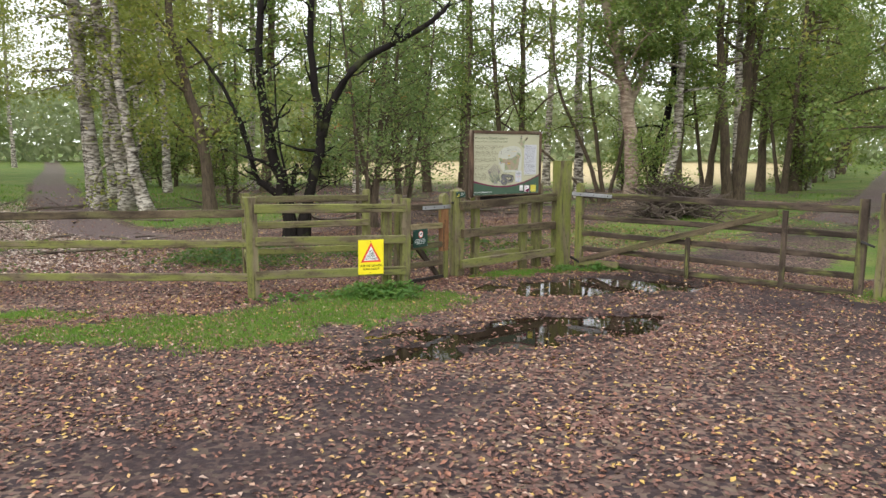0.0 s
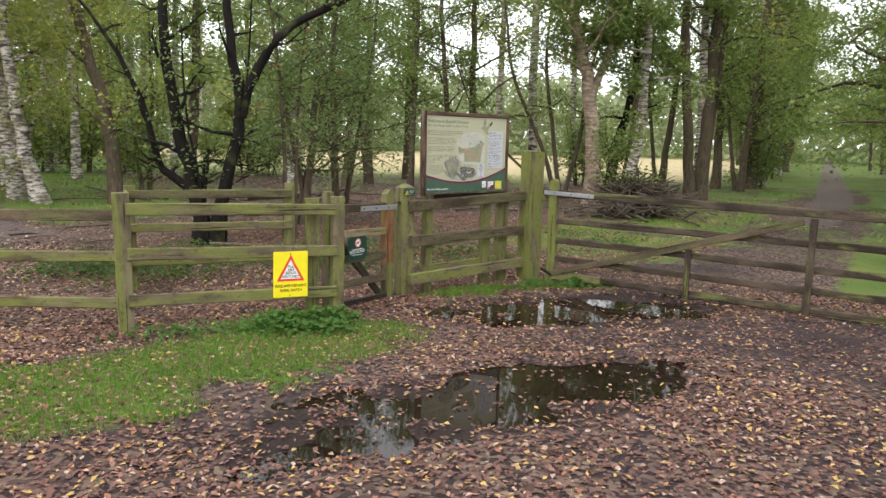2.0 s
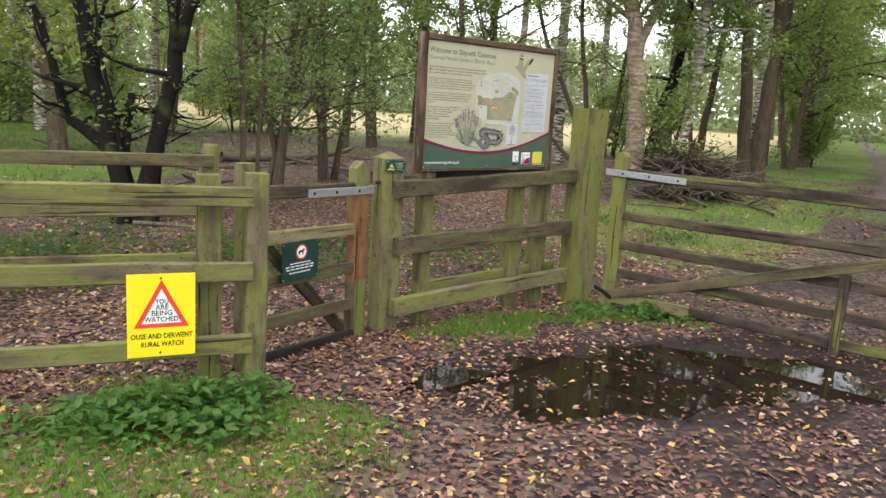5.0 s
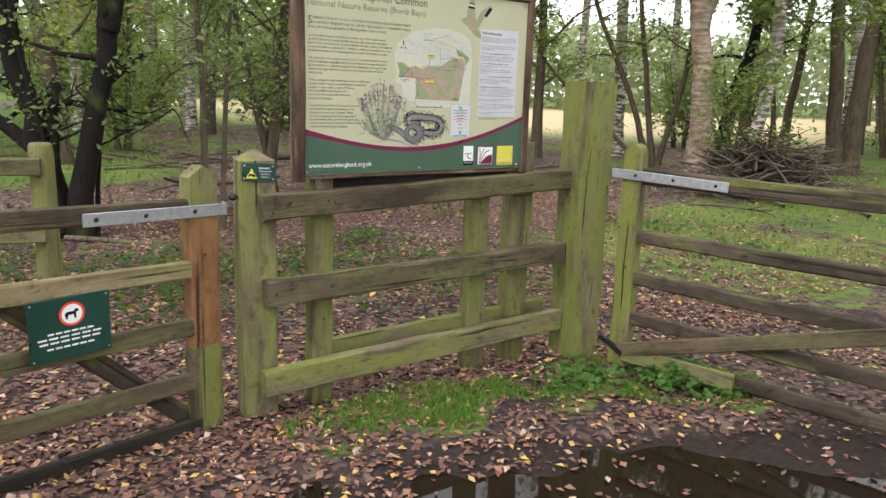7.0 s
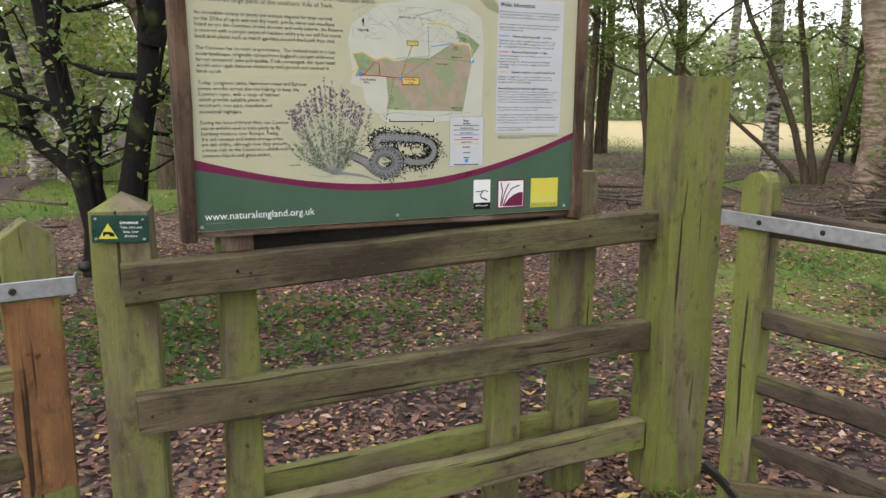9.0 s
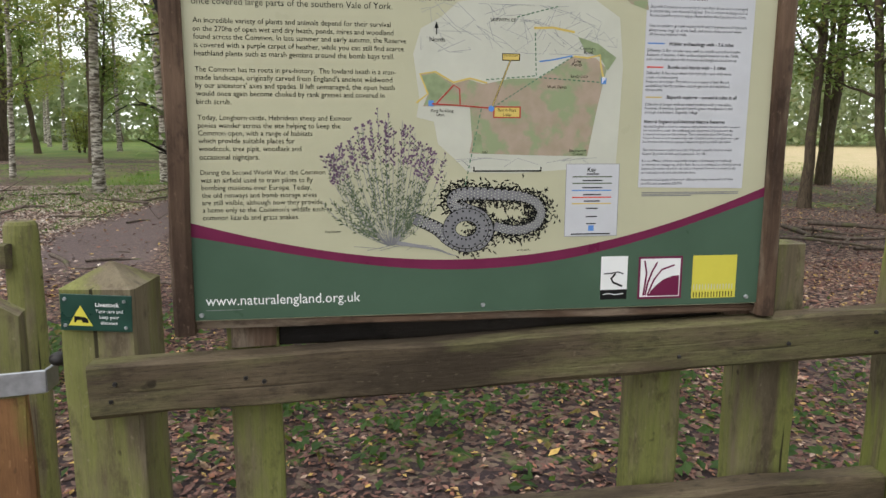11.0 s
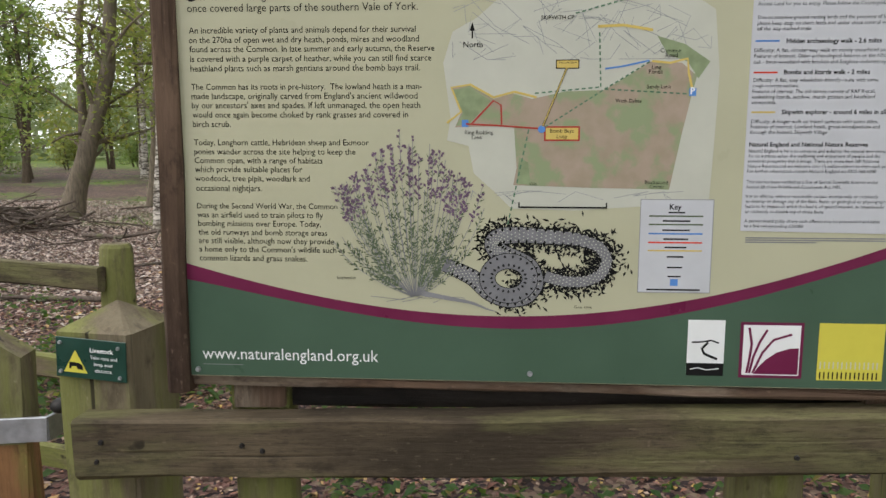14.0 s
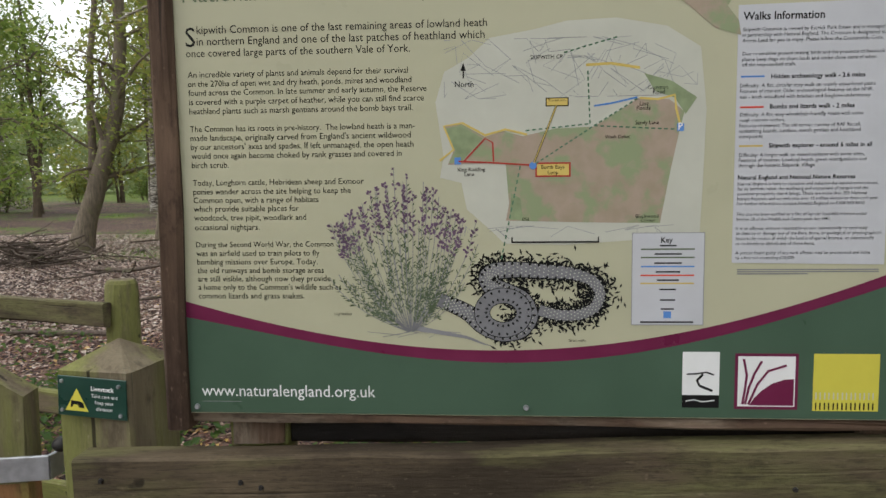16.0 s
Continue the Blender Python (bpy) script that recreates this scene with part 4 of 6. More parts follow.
write(panel, BM, "off the way-marked trails.", 1.0524, 0.6523, 1.1471, M_INK, 0.0032)
write(panel, BM, "Difficulty: A flat, circular easy walk on mainly unsurfaced paths", 1.0501, 0.6152, 1.2852, M_INK, 0.0032)
write(panel, BM, "Features of interest: Older archaeological features on the NNR,", 1.0504, 0.6055, 1.2818, M_INK, 0.0032)
write(panel, BM, "oak - birch woodland with bracken and foxglove understorey", 1.0500, 0.5951, 1.2772, M_INK, 0.0032)
write(panel, BM, "Difficulty: A flat, easy wheelchair-friendly route with some", 1.0514, 0.5636, 1.2665, M_INK, 0.0032)
write(panel, BM, "rough concrete sections.", 1.0510, 0.5541, 1.1311, M_INK, 0.0032)
write(panel, BM, "Features of interest: The old tarmac runway of RAF Riccall,", 1.0506, 0.5440, 1.2629, M_INK, 0.0032)
write(panel, BM, "sunbathing lizards, sundew, marsh gentian and heathland", 1.0502, 0.5342, 1.2627, M_INK, 0.0032)
write(panel, BM, "viewpoints.", 1.0498, 0.5245, 1.0939, M_INK, 0.0032)
write(panel, BM, "Difficulty: A longer walk on mixed surfaces with some stiles,", 1.0513, 0.4910, 1.2715, M_INK, 0.0032)
write(panel, BM, "Features of interest: Lowland heath, green woodpeckers and", 1.0509, 0.4818, 1.2750, M_INK, 0.0032)
write(panel, BM, "through the historic Skipwith Village", 1.0505, 0.4721, 1.1852, M_INK, 0.0032)
write(panel, BM, "Natural England is here to conserve and enhance the natural environment,", 1.0501, 0.4389, 1.2978, M_INK, 0.0032)
write(panel, BM, "for its intrinsic value, the wellbeing and enjoyment of people and the", 1.0503, 0.4300, 1.2804, M_INK, 0.0032)
write(panel, BM, "economic prosperity that it brings. There are more than 200 National", 1.0499, 0.4210, 1.2782, M_INK, 0.0032)
write(panel, BM, "Nature Reserves and we welcome over 15 million visitors to them each year.", 1.0501, 0.4119, 1.2990, M_INK, 0.0032)
write(panel, BM, "For further information contact Natural England on 0300 060 6000", 1.0497, 0.4027, 1.2751, M_INK, 0.0032)
write(panel, BM, "This site has been notified as a Site of Special Scientific Interest under", 1.0495, 0.3836, 1.2804, M_INK, 0.0032)
write(panel, BM, "Section 28 of the Wildlife and Countryside Act 1981.", 1.0497, 0.3744, 1.2171, M_INK, 0.0032)
write(panel, BM, "It is an offence, without reasonable excuse, intentionally or recklessly", 1.0495, 0.3577, 1.2821, M_INK, 0.0032)
write(panel, BM, "to destroy or damage any of the flora, fauna, or geological or physiographical", 1.0497, 0.3485, 1.3062, M_INK, 0.0032)
write(panel, BM, "features by reason of which the land is of special interest, or intentionally", 1.0493, 0.3391, 1.2938, M_INK, 0.0032)
write(panel, BM, "or recklessly to disturb any of those fauna.", 1.0496, 0.3296, 1.1902, M_INK, 0.0032)
write(panel, BM, "A person found guilty of any such offence may be prosecuted and liable", 1.0493, 0.3125, 1.2884, M_INK, 0.0032)
write(panel, BM, "to a fine not exceeding £20,000", 1.0496, 0.3033, 1.1547, M_INK, 0.0032)
write(panel, BM, "Key", 0.9146, 0.3352, 0.9360, M_INK, 0.0042, bold=True)
write(panel, BM, "Wash Dykes", 0.8101, 0.5281, 0.8560, M_INK, 0.0042)
write(panel, BM, "SKIPWITH CP", 0.6738, 0.6745, 0.7325, M_INK, 0.0042)
write(panel, BM, "You are here", 0.7066, 0.5975, 0.7388, M_INK, 0.0042)
write(panel, BM, "North", 0.5347, 0.6270, 0.5693, M_INK, 0.0042)
write(panel, BM, "Common", 0.8866, 0.6159, 0.9226, M_INK, 0.0042)
write(panel, BM, "Road", 0.8959, 0.6073, 0.9169, M_INK, 0.0042)
write(panel, BM, "Sandy Lane", 0.8650, 0.5528, 0.9072, M_INK, 0.0042)
write(panel, BM, "Line", 0.8725, 0.5867, 0.8889, M_INK, 0.0042)
write(panel, BM, "Ponds", 0.8673, 0.5788, 0.8917, M_INK, 0.0042)
write(panel, BM, "Blackwood", 0.8678, 0.3812, 0.9092, M_INK, 0.0042)
write(panel, BM, "Corner", 0.8766, 0.3737, 0.9033, M_INK, 0.0042)
write(panel, BM, "Old", 0.6583, 0.3776, 0.6707, M_INK, 0.0042)
write(panel, BM, "King Rudding", 0.5382, 0.4715, 0.5899, M_INK, 0.0042)
write(panel, BM, "Lane", 0.5510, 0.4625, 0.5692, M_INK, 0.0042)
write(panel, BM, "Bomb Bays", 0.6939, 0.4742, 0.7365, M_INK, 0.0042)
write(panel, BM, "Loop", 0.7061, 0.4640, 0.7251, M_INK, 0.0042)
write(panel, BM, "P", 0.9423, 0.5424, 0.9502, M_WHITE, 0.005, bold=True)
write(panel, BM, "Ling heather", 0.2958, 0.1981, 0.3317, M_INK, 0.0042)
write(panel, BM, "Grass snake", 0.7456, 0.1477, 0.7784, M_INK, 0.0042)

# ---- pictures on the board ----
def poly(mat, depth, name, *pts, label=""):
    return sheet(panel, BM, pts, depth, mat, name, label)


def rect(mat, depth, name, u0, v0, u1, v1, label=""):
    return sheet(panel, BM, [(u0, v0), (u1, v0), (u1, v1), (u0, v1)], depth, mat, name, label)


def stroke(mat, w, depth, name, *pts):
    return ribbon(panel, BM, pts, w, depth, mat, name)


def dashes(mat, w, depth, a, b, n):
    for k in range(n):
        f0, f1 = k / n, (k + 0.6) / n
        stroke(mat, w, depth, "map_dash", (a[0] + (b[0] - a[0]) * f0, a[1] + (b[1] - a[1]) * f0), (a[0] + (b[0] - a[0]) * f1, a[1] + (b[1] - a[1]) * f1))


poly(M_PAPER, 0.0012, "map_ground", (0.498, 0.60), (0.515, 0.655), (0.56, 0.68), (0.60, 0.715), (0.68, 0.728), (0.74, 0.742), (0.83, 0.745), (0.92, 0.728), (0.98, 0.69), (0.992, 0.58),
     (0.988, 0.44), (0.984, 0.345), (0.86, 0.340), (0.74, 0.332), (0.625, 0.335), (0.60, 0.36), (0.555, 0.40), (0.545, 0.45), (0.505, 0.46), (0.512, 0.50), label="white map with fine lines")
poly(M_HEATH, 0.0020, "map_heath", (0.512, 0.555), (0.545, 0.560), (0.59, 0.535), (0.625, 0.545), (0.66, 0.535), (0.72, 0.548), (0.79, 0.5505), (0.87, 0.600), (0.925, 0.598),
     (0.953, 0.575), (0.9455, 0.5445), (0.93, 0.47), (0.912, 0.3715), (0.77, 0.374), (0.628, 0.3784), (0.634, 0.41), (0.628, 0.487), (0.52, 0.484), (0.531, 0.51), label="brown and green heath on the map")
poly(M_MAPWOOD, 0.0026, "map_wood", (0.516, 0.552), (0.545, 0.556), (0.585, 0.532), (0.545, 0.489), (0.522, 0.487), (0.534, 0.51))
poly(M_MAPWOOD, 0.0026, "map_wood", (0.88, 0.645), (0.93, 0.63), (0.975, 0.60), (0.955, 0.57), (0.935, 0.60), (0.90, 0.612))
poly(M_MAPWOOD, 0.0026, "map_wood", (0.635, 0.38), (0.66, 0.38), (0.655, 0.42), (0.638, 0.43))
rg_ = np.random.default_rng(5)
for k in range(74):
    a0 = np.array([rg_.uniform(0.52, 0.97), rg_.uniform(0.61, 0.72) if k < 60 else rg_.uniform(0.342, 0.365)])
    a1 = a0 + np.array([rg_.uniform(-0.07, 0.07), rg_.uniform(-0.05, 0.05) if k < 60 else 0.02])
    a2 = a1 + np.array([rg_.uniform(-0.05, 0.07), rg_.uniform(-0.05, 0.03) if k < 60 else -0.015])
    cl = lambda p: (float(np.clip(p[0], 0.515, 0.975)), float(np.clip(p[1], 0.338 if k >= 60 else 0.605, 0.712 if k < 60 else 0.368)))
    stroke(M_GRIT, 0.0010, 0.0018, "map_line", cl(a0), cl(a1), cl(a2))
stroke(M_OCHRE, 0.004, 0.0032, "map_road", (0.505, 0.492), (0.531, 0.512), (0.513, 0.556), (0.548, 0.561), (0.59, 0.538), (0.628, 0.548), (0.668, 0.538))
stroke(M_OCHRE, 0.005, 0.0032, "map_road", (0.775, 0.662), (0.82, 0.664), (0.872, 0.655))
stroke(M_OCHRE, 0.004, 0.0032, "map_road", (0.872, 0.601), (0.905, 0.598), (0.935, 0.605), (0.938, 0.58), (0.945, 0.553))
stroke(M_MAPRED, 0.003, 0.0036, "map_trail", (0.5494, 0.489), (0.59, 0.532), (0.604, 0.524), (0.6055, 0.489))
stroke(M_MAPRED, 0.003, 0.0040, "map_trail", (0.540, 0.490), (0.60, 0.487), (0.684, 0.481))
dashes(M_PATHP, 0.0026, 0.0034, (0.684, 0.484), (0.79, 0.552), 12)
dashes(M_PATHP, 0.0026, 0.0034, (0.79, 0.552), (0.872, 0.602), 9)
dashes(M_PATHP, 0.0026, 0.0034, (0.79, 0.552), (0.94, 0.543), 13)
dashes(M_PATHP, 0.0026, 0.0034, (0.783, 0.556), (0.778, 0.656), 9)
dashes(M_PATHP, 0.0026, 0.0034, (0.665, 0.545), (0.785, 0.556), 10)
dashes(M_PATHP, 0.0026, 0.0034, (0.735, 0.685), (0.835, 0.712), 9)
dashes(M_PATHP, 0.0026, 0.0034, (0.655, 0.480), (0.618, 0.30), 14)
stroke(M_BLUE, 0.003, 0.0034, "map_stream", (0.79, 0.588), (0.82, 0.592), (0.868, 0.602))
stroke(M_INK, 0.0036, 0.0042, "leader", (0.7215, 0.590), (0.679, 0.482))
stroke(M_OCHRE, 0.0018, 0.0046, "leader", (0.7215, 0.590), (0.680, 0.485))
rect(M_INK, 0.0028, "flag_border", 0.7018, 0.5885, 0.7437, 0.6045)
rect(M_OCHRE, 0.0036, "flag", 0.7035, 0.5902, 0.7420, 0.6028)
rect(M_MAPRED, 0.0028, "loop_border", 0.683, 0.459, 0.748, 0.486)
rect(M_OCHRE, 0.0034, "loop_label", 0.686, 0.462, 0.745, 0.483)
poly(M_BLUE, 0.0044, "map_mark", *disc(0.007, 0.6785, 0.4805, 12))
rect(M_BLUE, 0.0036, "parking_mark", 0.940, 0.5395, 0.9525, 0.5535)
rect(M_BLUE, 0.0036, "parking_mark", 0.5325, 0.4845, 0.5445, 0.4975)
poly(M_INK, 0.0022, "north_arrow", (0.5455, 0.6565), (0.5555, 0.6565), (0.5505, 0.6715))
rect(M_INK, 0.0022, "north_arrow", 0.5492, 0.6425, 0.5518, 0.6565)
for u0, v0, u1, v1 in ((0.638, 0.336, 0.801, 0.339), (0.638, 0.336, 0.6405, 0.347), (0.7985, 0.336, 0.801, 0.347)):
    rect(M_INK, 0.0042, "scale_bar", u0, v0, u1, v1)
rect(M_GRIT, 0.0022, "key_border", 0.8615, 0.1795, 0.9945, 0.3540)
rect(M_NOTICE, 0.0030, "key_panel", 0.8630, 0.1810, 0.9930, 0.3525, "white key panel")
for v, mt in ((0.3215, M_SAGE), (0.306, M_SAGE), (0.289, M_BLUE), (0.2725, M_RED), (0.2575, M_OCHRE)):
    rect(mt, 0.0036, "key_line", 0.878, v, 0.976, v + 0.0028)
for v, w in ((0.328, 0.03), (0.3125, 0.05), (0.2955, 0.05), (0.279, 0.045), (0.2635, 0.04), (0.246, 0.03), (0.226, 0.028), (0.209, 0.024)):
    rect(M_INK, 0.0036, "text_bar", 0.928 - w / 2, v, 0.928 + w / 2, v + 0.0028)
rect(M_INK, 0.0036, "text_bar", 0.878, 0.184, 0.976, 0.187)
rect(M_BLUE, 0.0036, "parking_mark", 0.921, 0.193, 0.935, 0.206)
poly(M_NOTICE, 0.0026, "walks_panel", (1.0432, 0.297), (1.3135, 0.293), (1.3165, 0.765), (1.0444, 0.7605), label="white stuck-on walks notice")
for v, mt in ((0.633, M_BLUE), (0.5785, M_RED), (0.5090, M_OCHRE)):
    rect(mt, 0.0034, "key_line", 1.051, v, 1.0925, v + 0.003)
for v in (0.283, 0.279, 0.275):
    rect(M_GREYP, 0.0016, "text_bar", 1.053, v, 1.305 if v > 0.276 else 1.18, v + 0.0022)
rect(M_GREYP, 0.0022, "text_bar", 0.026, 0.0240, 0.105, 0.0252)

# plain bird-like shape at the top of the map
poly(M_HEATH, 0.0030, "picture_shape", (0.880, 0.790), (0.905, 0.795), (0.955, 0.765), (1.005, 0.722), (1.050, 0.708), (1.045, 0.735), (1.025, 0.76), (1.050, 0.80), (1.085, 0.845), (1.120, 0.875), (1.100, 0.885),
     (1.045, 0.855), (1.010, 0.80), (1.000, 0.845), (0.995, 0.905), (0.965, 0.910), (0.950, 0.86), (0.945, 0.815), (0.915, 0.803), label="plain brown printed shape")
poly(M_INK, 0.0036, "picture_shape", (0.952, 0.862), (0.998, 0.858), (0.995, 0.885), (0.960, 0.89))
poly(M_INK, 0.0036, "picture_shape", (1.062, 0.83), (1.080, 0.822), (1.118, 0.868), (1.098, 0.876))
poly(M_PAPER, 0.0040, "picture_shape", (0.956, 0.872), (0.997, 0.868), (0.996, 0.880), (0.958, 0.884))

# heather plant
rp_ = np.random.default_rng(9)
stems_bm, leaf_bm, flower_bm = bmesh.new(), bmesh.new(), bmesh.new()


def bm_ribbon(bm, pts, w, depth):
    prev = None
    depth *= 0.3
    for i, (x, z) in enumerate(pts):
        a, b = pts[max(i - 1, 0)], pts[min(i + 1, len(pts) - 1)]
        d = Vector((b[0] - a[0], b[1] - a[1])).normalized()
        cur = (bm.verts.new((x - d.y * w / 2, -depth, z + d.x * w / 2)), bm.verts.new((x + d.y * w / 2, -depth, z - d.x * w / 2)))
        if prev:
            bm.faces.new((prev[0], cur[0], cur[1], prev[1]))
        prev = cur


def bm_leaf(bm, x, z, ang, ln, w, depth):
    c, s = math.cos(ang), math.sin(ang)
    depth *= 0.3
    bm.faces.new([bm.verts.new((x + c * a - s * b, -depth, z + s * a + c * b)) for a, b in ((0, 0), (ln * 0.5, w), (ln, 0), (ln * 0.5, -w))])


for k in range(58):
    f = k / 57
    spike = k % 2 == 0
    tip = (0.288 + 0.282 * f + rp_.uniform(-0.008, 0.008), 0.375 + 0.095 * math.sin(math.pi * f) ** 2 * rp_.uniform(0.7, 1.1)) if spike else \
        (0.30 + 0.26 * f + rp_.uniform(-0.02, 0.02), 0.21 + 0.16 * rp_.uniform(0, 1))
    base = (0.445 + 0.012 * (f - 0.5), 0.166)
    mid = (base[0] + (tip[0] - base[0]) * 0.75, base[1] + (tip[1] - base[1]) * 0.38)
    pts = []
    for i in range(11):
        t = i / 10
        pts.append(tuple(base[j] * (1 - t) ** 2 + 2 * mid[j] * t * (1 - t) + tip[j] * t * t for j in (0, 1)))
    bm_ribbon(stems_bm, pts, 0.0012, 0.0022)
    for i in range(36 if spike else 28):
        t = rp_.uniform(0.72, 1.0) if spike and i < 14 else rp_.uniform(0.28, 0.95)
        j = min(9, int(t * 10))
        x, z = (pts[j][m] + (pts[j + 1][m] - pts[j][m]) * (t * 10 - j) for m in (0, 1))
        ang = math.atan2(pts[j + 1][1] - pts[j][1], pts[j + 1][0] - pts[j][0]) + rp_.choice([-0.7, 0.7]) + rp_.normal(0, 0.2)
        if spike and i < 14:
            bm_leaf(flower_bm, x + rp_.normal(0, 0.002), z, ang, rp_.uniform(0.006, 0.010), 0.0026, 0.0030)
        else:
            bm_leaf(leaf_bm, x, z, ang, rp_.uniform(0.007, 0.013), 0.0011, 0.0026)
for k in range(7):
    bm_ribbon(stems_bm, [(0.45, 0.17), (0.42 + 0.02 * k, 0.163 + rp_.uniform(-0.004, 0.004)), (0.36 + 0.03 * k, 0.160 + rp_.uniform(-0.006, 0.006))], 0.0012, 0.0022)
part("picture_stems", from_bm("picture_stems", stems_bm, M_GREYP), panel, BM, "printed grey heather stems")["kind"] = "stuff"
part("picture_leaves", from_bm("picture_leaves", leaf_bm, M_SAGE), panel, BM, "printed green heather leaves")["kind"] = "stuff"
part("picture_flowers", from_bm("picture_flowers", flower_bm, M_LILAC), panel, BM, "printed lilac heather flowers")["kind"] = "stuff"

# plain coiled band beside it, with dark ragged ground round it
coil = [(0.500, 0.228), (0.530, 0.216), (0.558, 0.202), (0.585, 0.176), (0.620, 0.163), (0.655, 0.170), (0.672, 0.195), (0.660, 0.226), (0.630, 0.240), (0.602, 0.252), (0.590, 0.270), (0.605, 0.284),
        (0.650, 0.286), (0.700, 0.282), (0.750, 0.279), (0.790, 0.266), (0.806, 0.240), (0.795, 0.212), (0.765, 0.198), (0.725, 0.198), (0.690, 0.208)]


def smooth_line(pts, n):
    p = np.asarray(pts, float)
    t, s = np.linspace(0, 1, len(p)), np.linspace(0, 1, n)
    o = np.stack([np.interp(s, t, p[:, k]) for k in (0, 1)], -1)
    for _ in range(4):
        o[1:-1] = (o[:-2] + 2 * o[1:-1] + o[2:]) / 4
    return [tuple(v) for v in o]


line = smooth_line(coil, 120)
rag = bmesh.new()
for k in range(2600):
    i = int(rp_.integers(24, 119))
    x, z = line[i]
    bm_leaf(rag, x + rp_.normal(0, 0.015), z + rp_.normal(0, 0.014), rp_.uniform(0, 6.3), rp_.uniform(0.006, 0.016), 0.002, 0.0014)
part("picture_ground", from_bm("picture_ground", rag, M_INK), panel, BM, "dark ragged printed marks")
taper = lambda f: 0.020 + 0.016 * math.sin(math.pi * min(1, f * 1.25 + 0.08))
ribbon(panel, BM, line, lambda f: taper(f) + 0.003, 0.0020, M_INK, "picture_outline")
ribbon(panel, BM, line, taper, 0.0026, M_COIL, "picture_band")
marks = bmesh.new()
for i in range(4, 116, 2):
    x, z = line[i]
    d = Vector((line[i + 1][0] - x, line[i + 1][1] - z)).normalized()
    for sgn in (-1, 1):
        o = 0.0075 * sgn
        bm_leaf(marks, x - d.y * o, z + d.x * o, math.atan2(d.x, -d.y), 0.0085 * sgn, 0.0026, 0.0032)
part("picture_marks", from_bm("picture_marks", marks, M_INK), panel, BM)["kind"] = "stuff"
scale_bm = bmesh.new()
for i in range(2, 118):
    x, z = line[i]
    d = Vector((line[i + 1][0] - x, line[i + 1][1] - z)).normalized()
    for o in (-0.011, -0.004, 0.003, 0.010):
        oo = o + (0.0017 if i % 2 else -0.0017)
        bm_leaf(scale_bm, x - d.y * oo, z + d.x * oo, math.atan2(d.y, d.x), 0.0035, 0.0012, 0.0029)
part("picture_scales", from_bm("picture_scales", scale_bm, M_PAPER), panel, BM)["kind"] = "stuff"
ribbon(panel, BM, smooth_line([(0.46, 0.172), (0.51, 0.163), (0.555, 0.155), (0.585, 0.142), (0.600, 0.139)], 30), lambda f: 0.009 * (1 - f) + 0.001, 0.0024, M_GREYP, "picture_band")

ring_line = [(0.622 + 0.040 * math.cos(a / 40 * 2 * math.pi), 0.203 + 0.033 * math.sin(a / 40 * 2 * math.pi)) for a in range(41)]
ribbon(panel, BM, ring_line, 0.031, 0.0036, M_INK, "picture_outline")
ribbon(panel, BM, ring_line, 0.028, 0.0042, M_COIL, "picture_band")
ring_bm = bmesh.new()
for i in range(40):
    x, z = ring_line[i]
    a = i / 40 * 2 * math.pi
    bm_leaf(ring_bm, x + (0.012 if i % 2 else -0.004) * math.cos(a), z + (0.012 if i % 2 else -0.004) * math.sin(a), a + math.pi, 0.007, 0.0024, 0.0046)
part("picture_marks", from_bm("picture_marks", ring_bm, M_INK), panel, BM)["kind"] = "stuff"

# emblems drawn as plain shapes
rect(M_WHITE, 0.0022, "emblem", 0.958, 0.0217, 1.0262, 0.1290, "white emblem with a dark foot")
rect(M_INK, 0.0028, "emblem_foot", 0.958, 0.0217, 1.0262, 0.046)
stroke(M_INK, 0.003, 0.0030, "emblem_mark", (0.966, 0.086), (0.985, 0.087), (1.002, 0.090), (1.016, 0.085))
stroke(M_INK, 0.005, 0.0030, "emblem_mark", (0.996, 0.086), (0.985, 0.074), (0.990, 0.064), (1.014, 0.054))
stroke(M_WHITE, 0.002, 0.0034, "emblem_mark", (0.965, 0.034), (0.980, 0.037), (0.995, 0.033), (1.018, 0.036))
rect(M_PLUM, 0.0022, "emblem", 1.0543, 0.0196, 1.1695, 0.1264, "plum emblem with white ground")
rect(M_WHITE, 0.0030, "emblem_ground", 1.0600, 0.0250, 1.1640, 0.1210)
poly(M_PLUM, 0.0036, "emblem_hill", (1.081, 0.027), (1.162, 0.027), (1.162, 0.078), (1.145, 0.077), (1.122, 0.069), (1.103, 0.055), (1.090, 0.041))
for pts in (((1.070, 0.116), (1.076, 0.085), (1.073, 0.055), (1.069, 0.029)), ((1.103, 0.112), (1.090, 0.088), (1.080, 0.060), (1.074, 0.029)), ((1.148, 0.104), (1.115, 0.093), (1.096, 0.068), (1.080, 0.029))):
    stroke(M_PLUM, 0.0045, 0.0040, "emblem_blade", *pts)
rect(M_LIME, 0.0022, "emblem", 1.1967, 0.0176, 1.3147, 0.1265, "yellow square emblem")
for k in range(7):
    u0 = 1.2015 + k * 0.0158
    rect(M_PAPER, 0.0028, "emblem_bar", u0, 0.0395, u0 + 0.0022, 0.0530)
    rect(M_PAPER, 0.0028, "emblem_bar", u0 + 0.0075, 0.0395, u0 + 0.0097, 0.0530)
    rect(M_INK, 0.0028, "emblem_bar", u0, 0.0200, u0 + 0.0026, 0.0335)
    rect(M_INK, 0.0028, "emblem_bar", u0 + 0.0075, 0.0200, u0 + 0.0101, 0.0335)
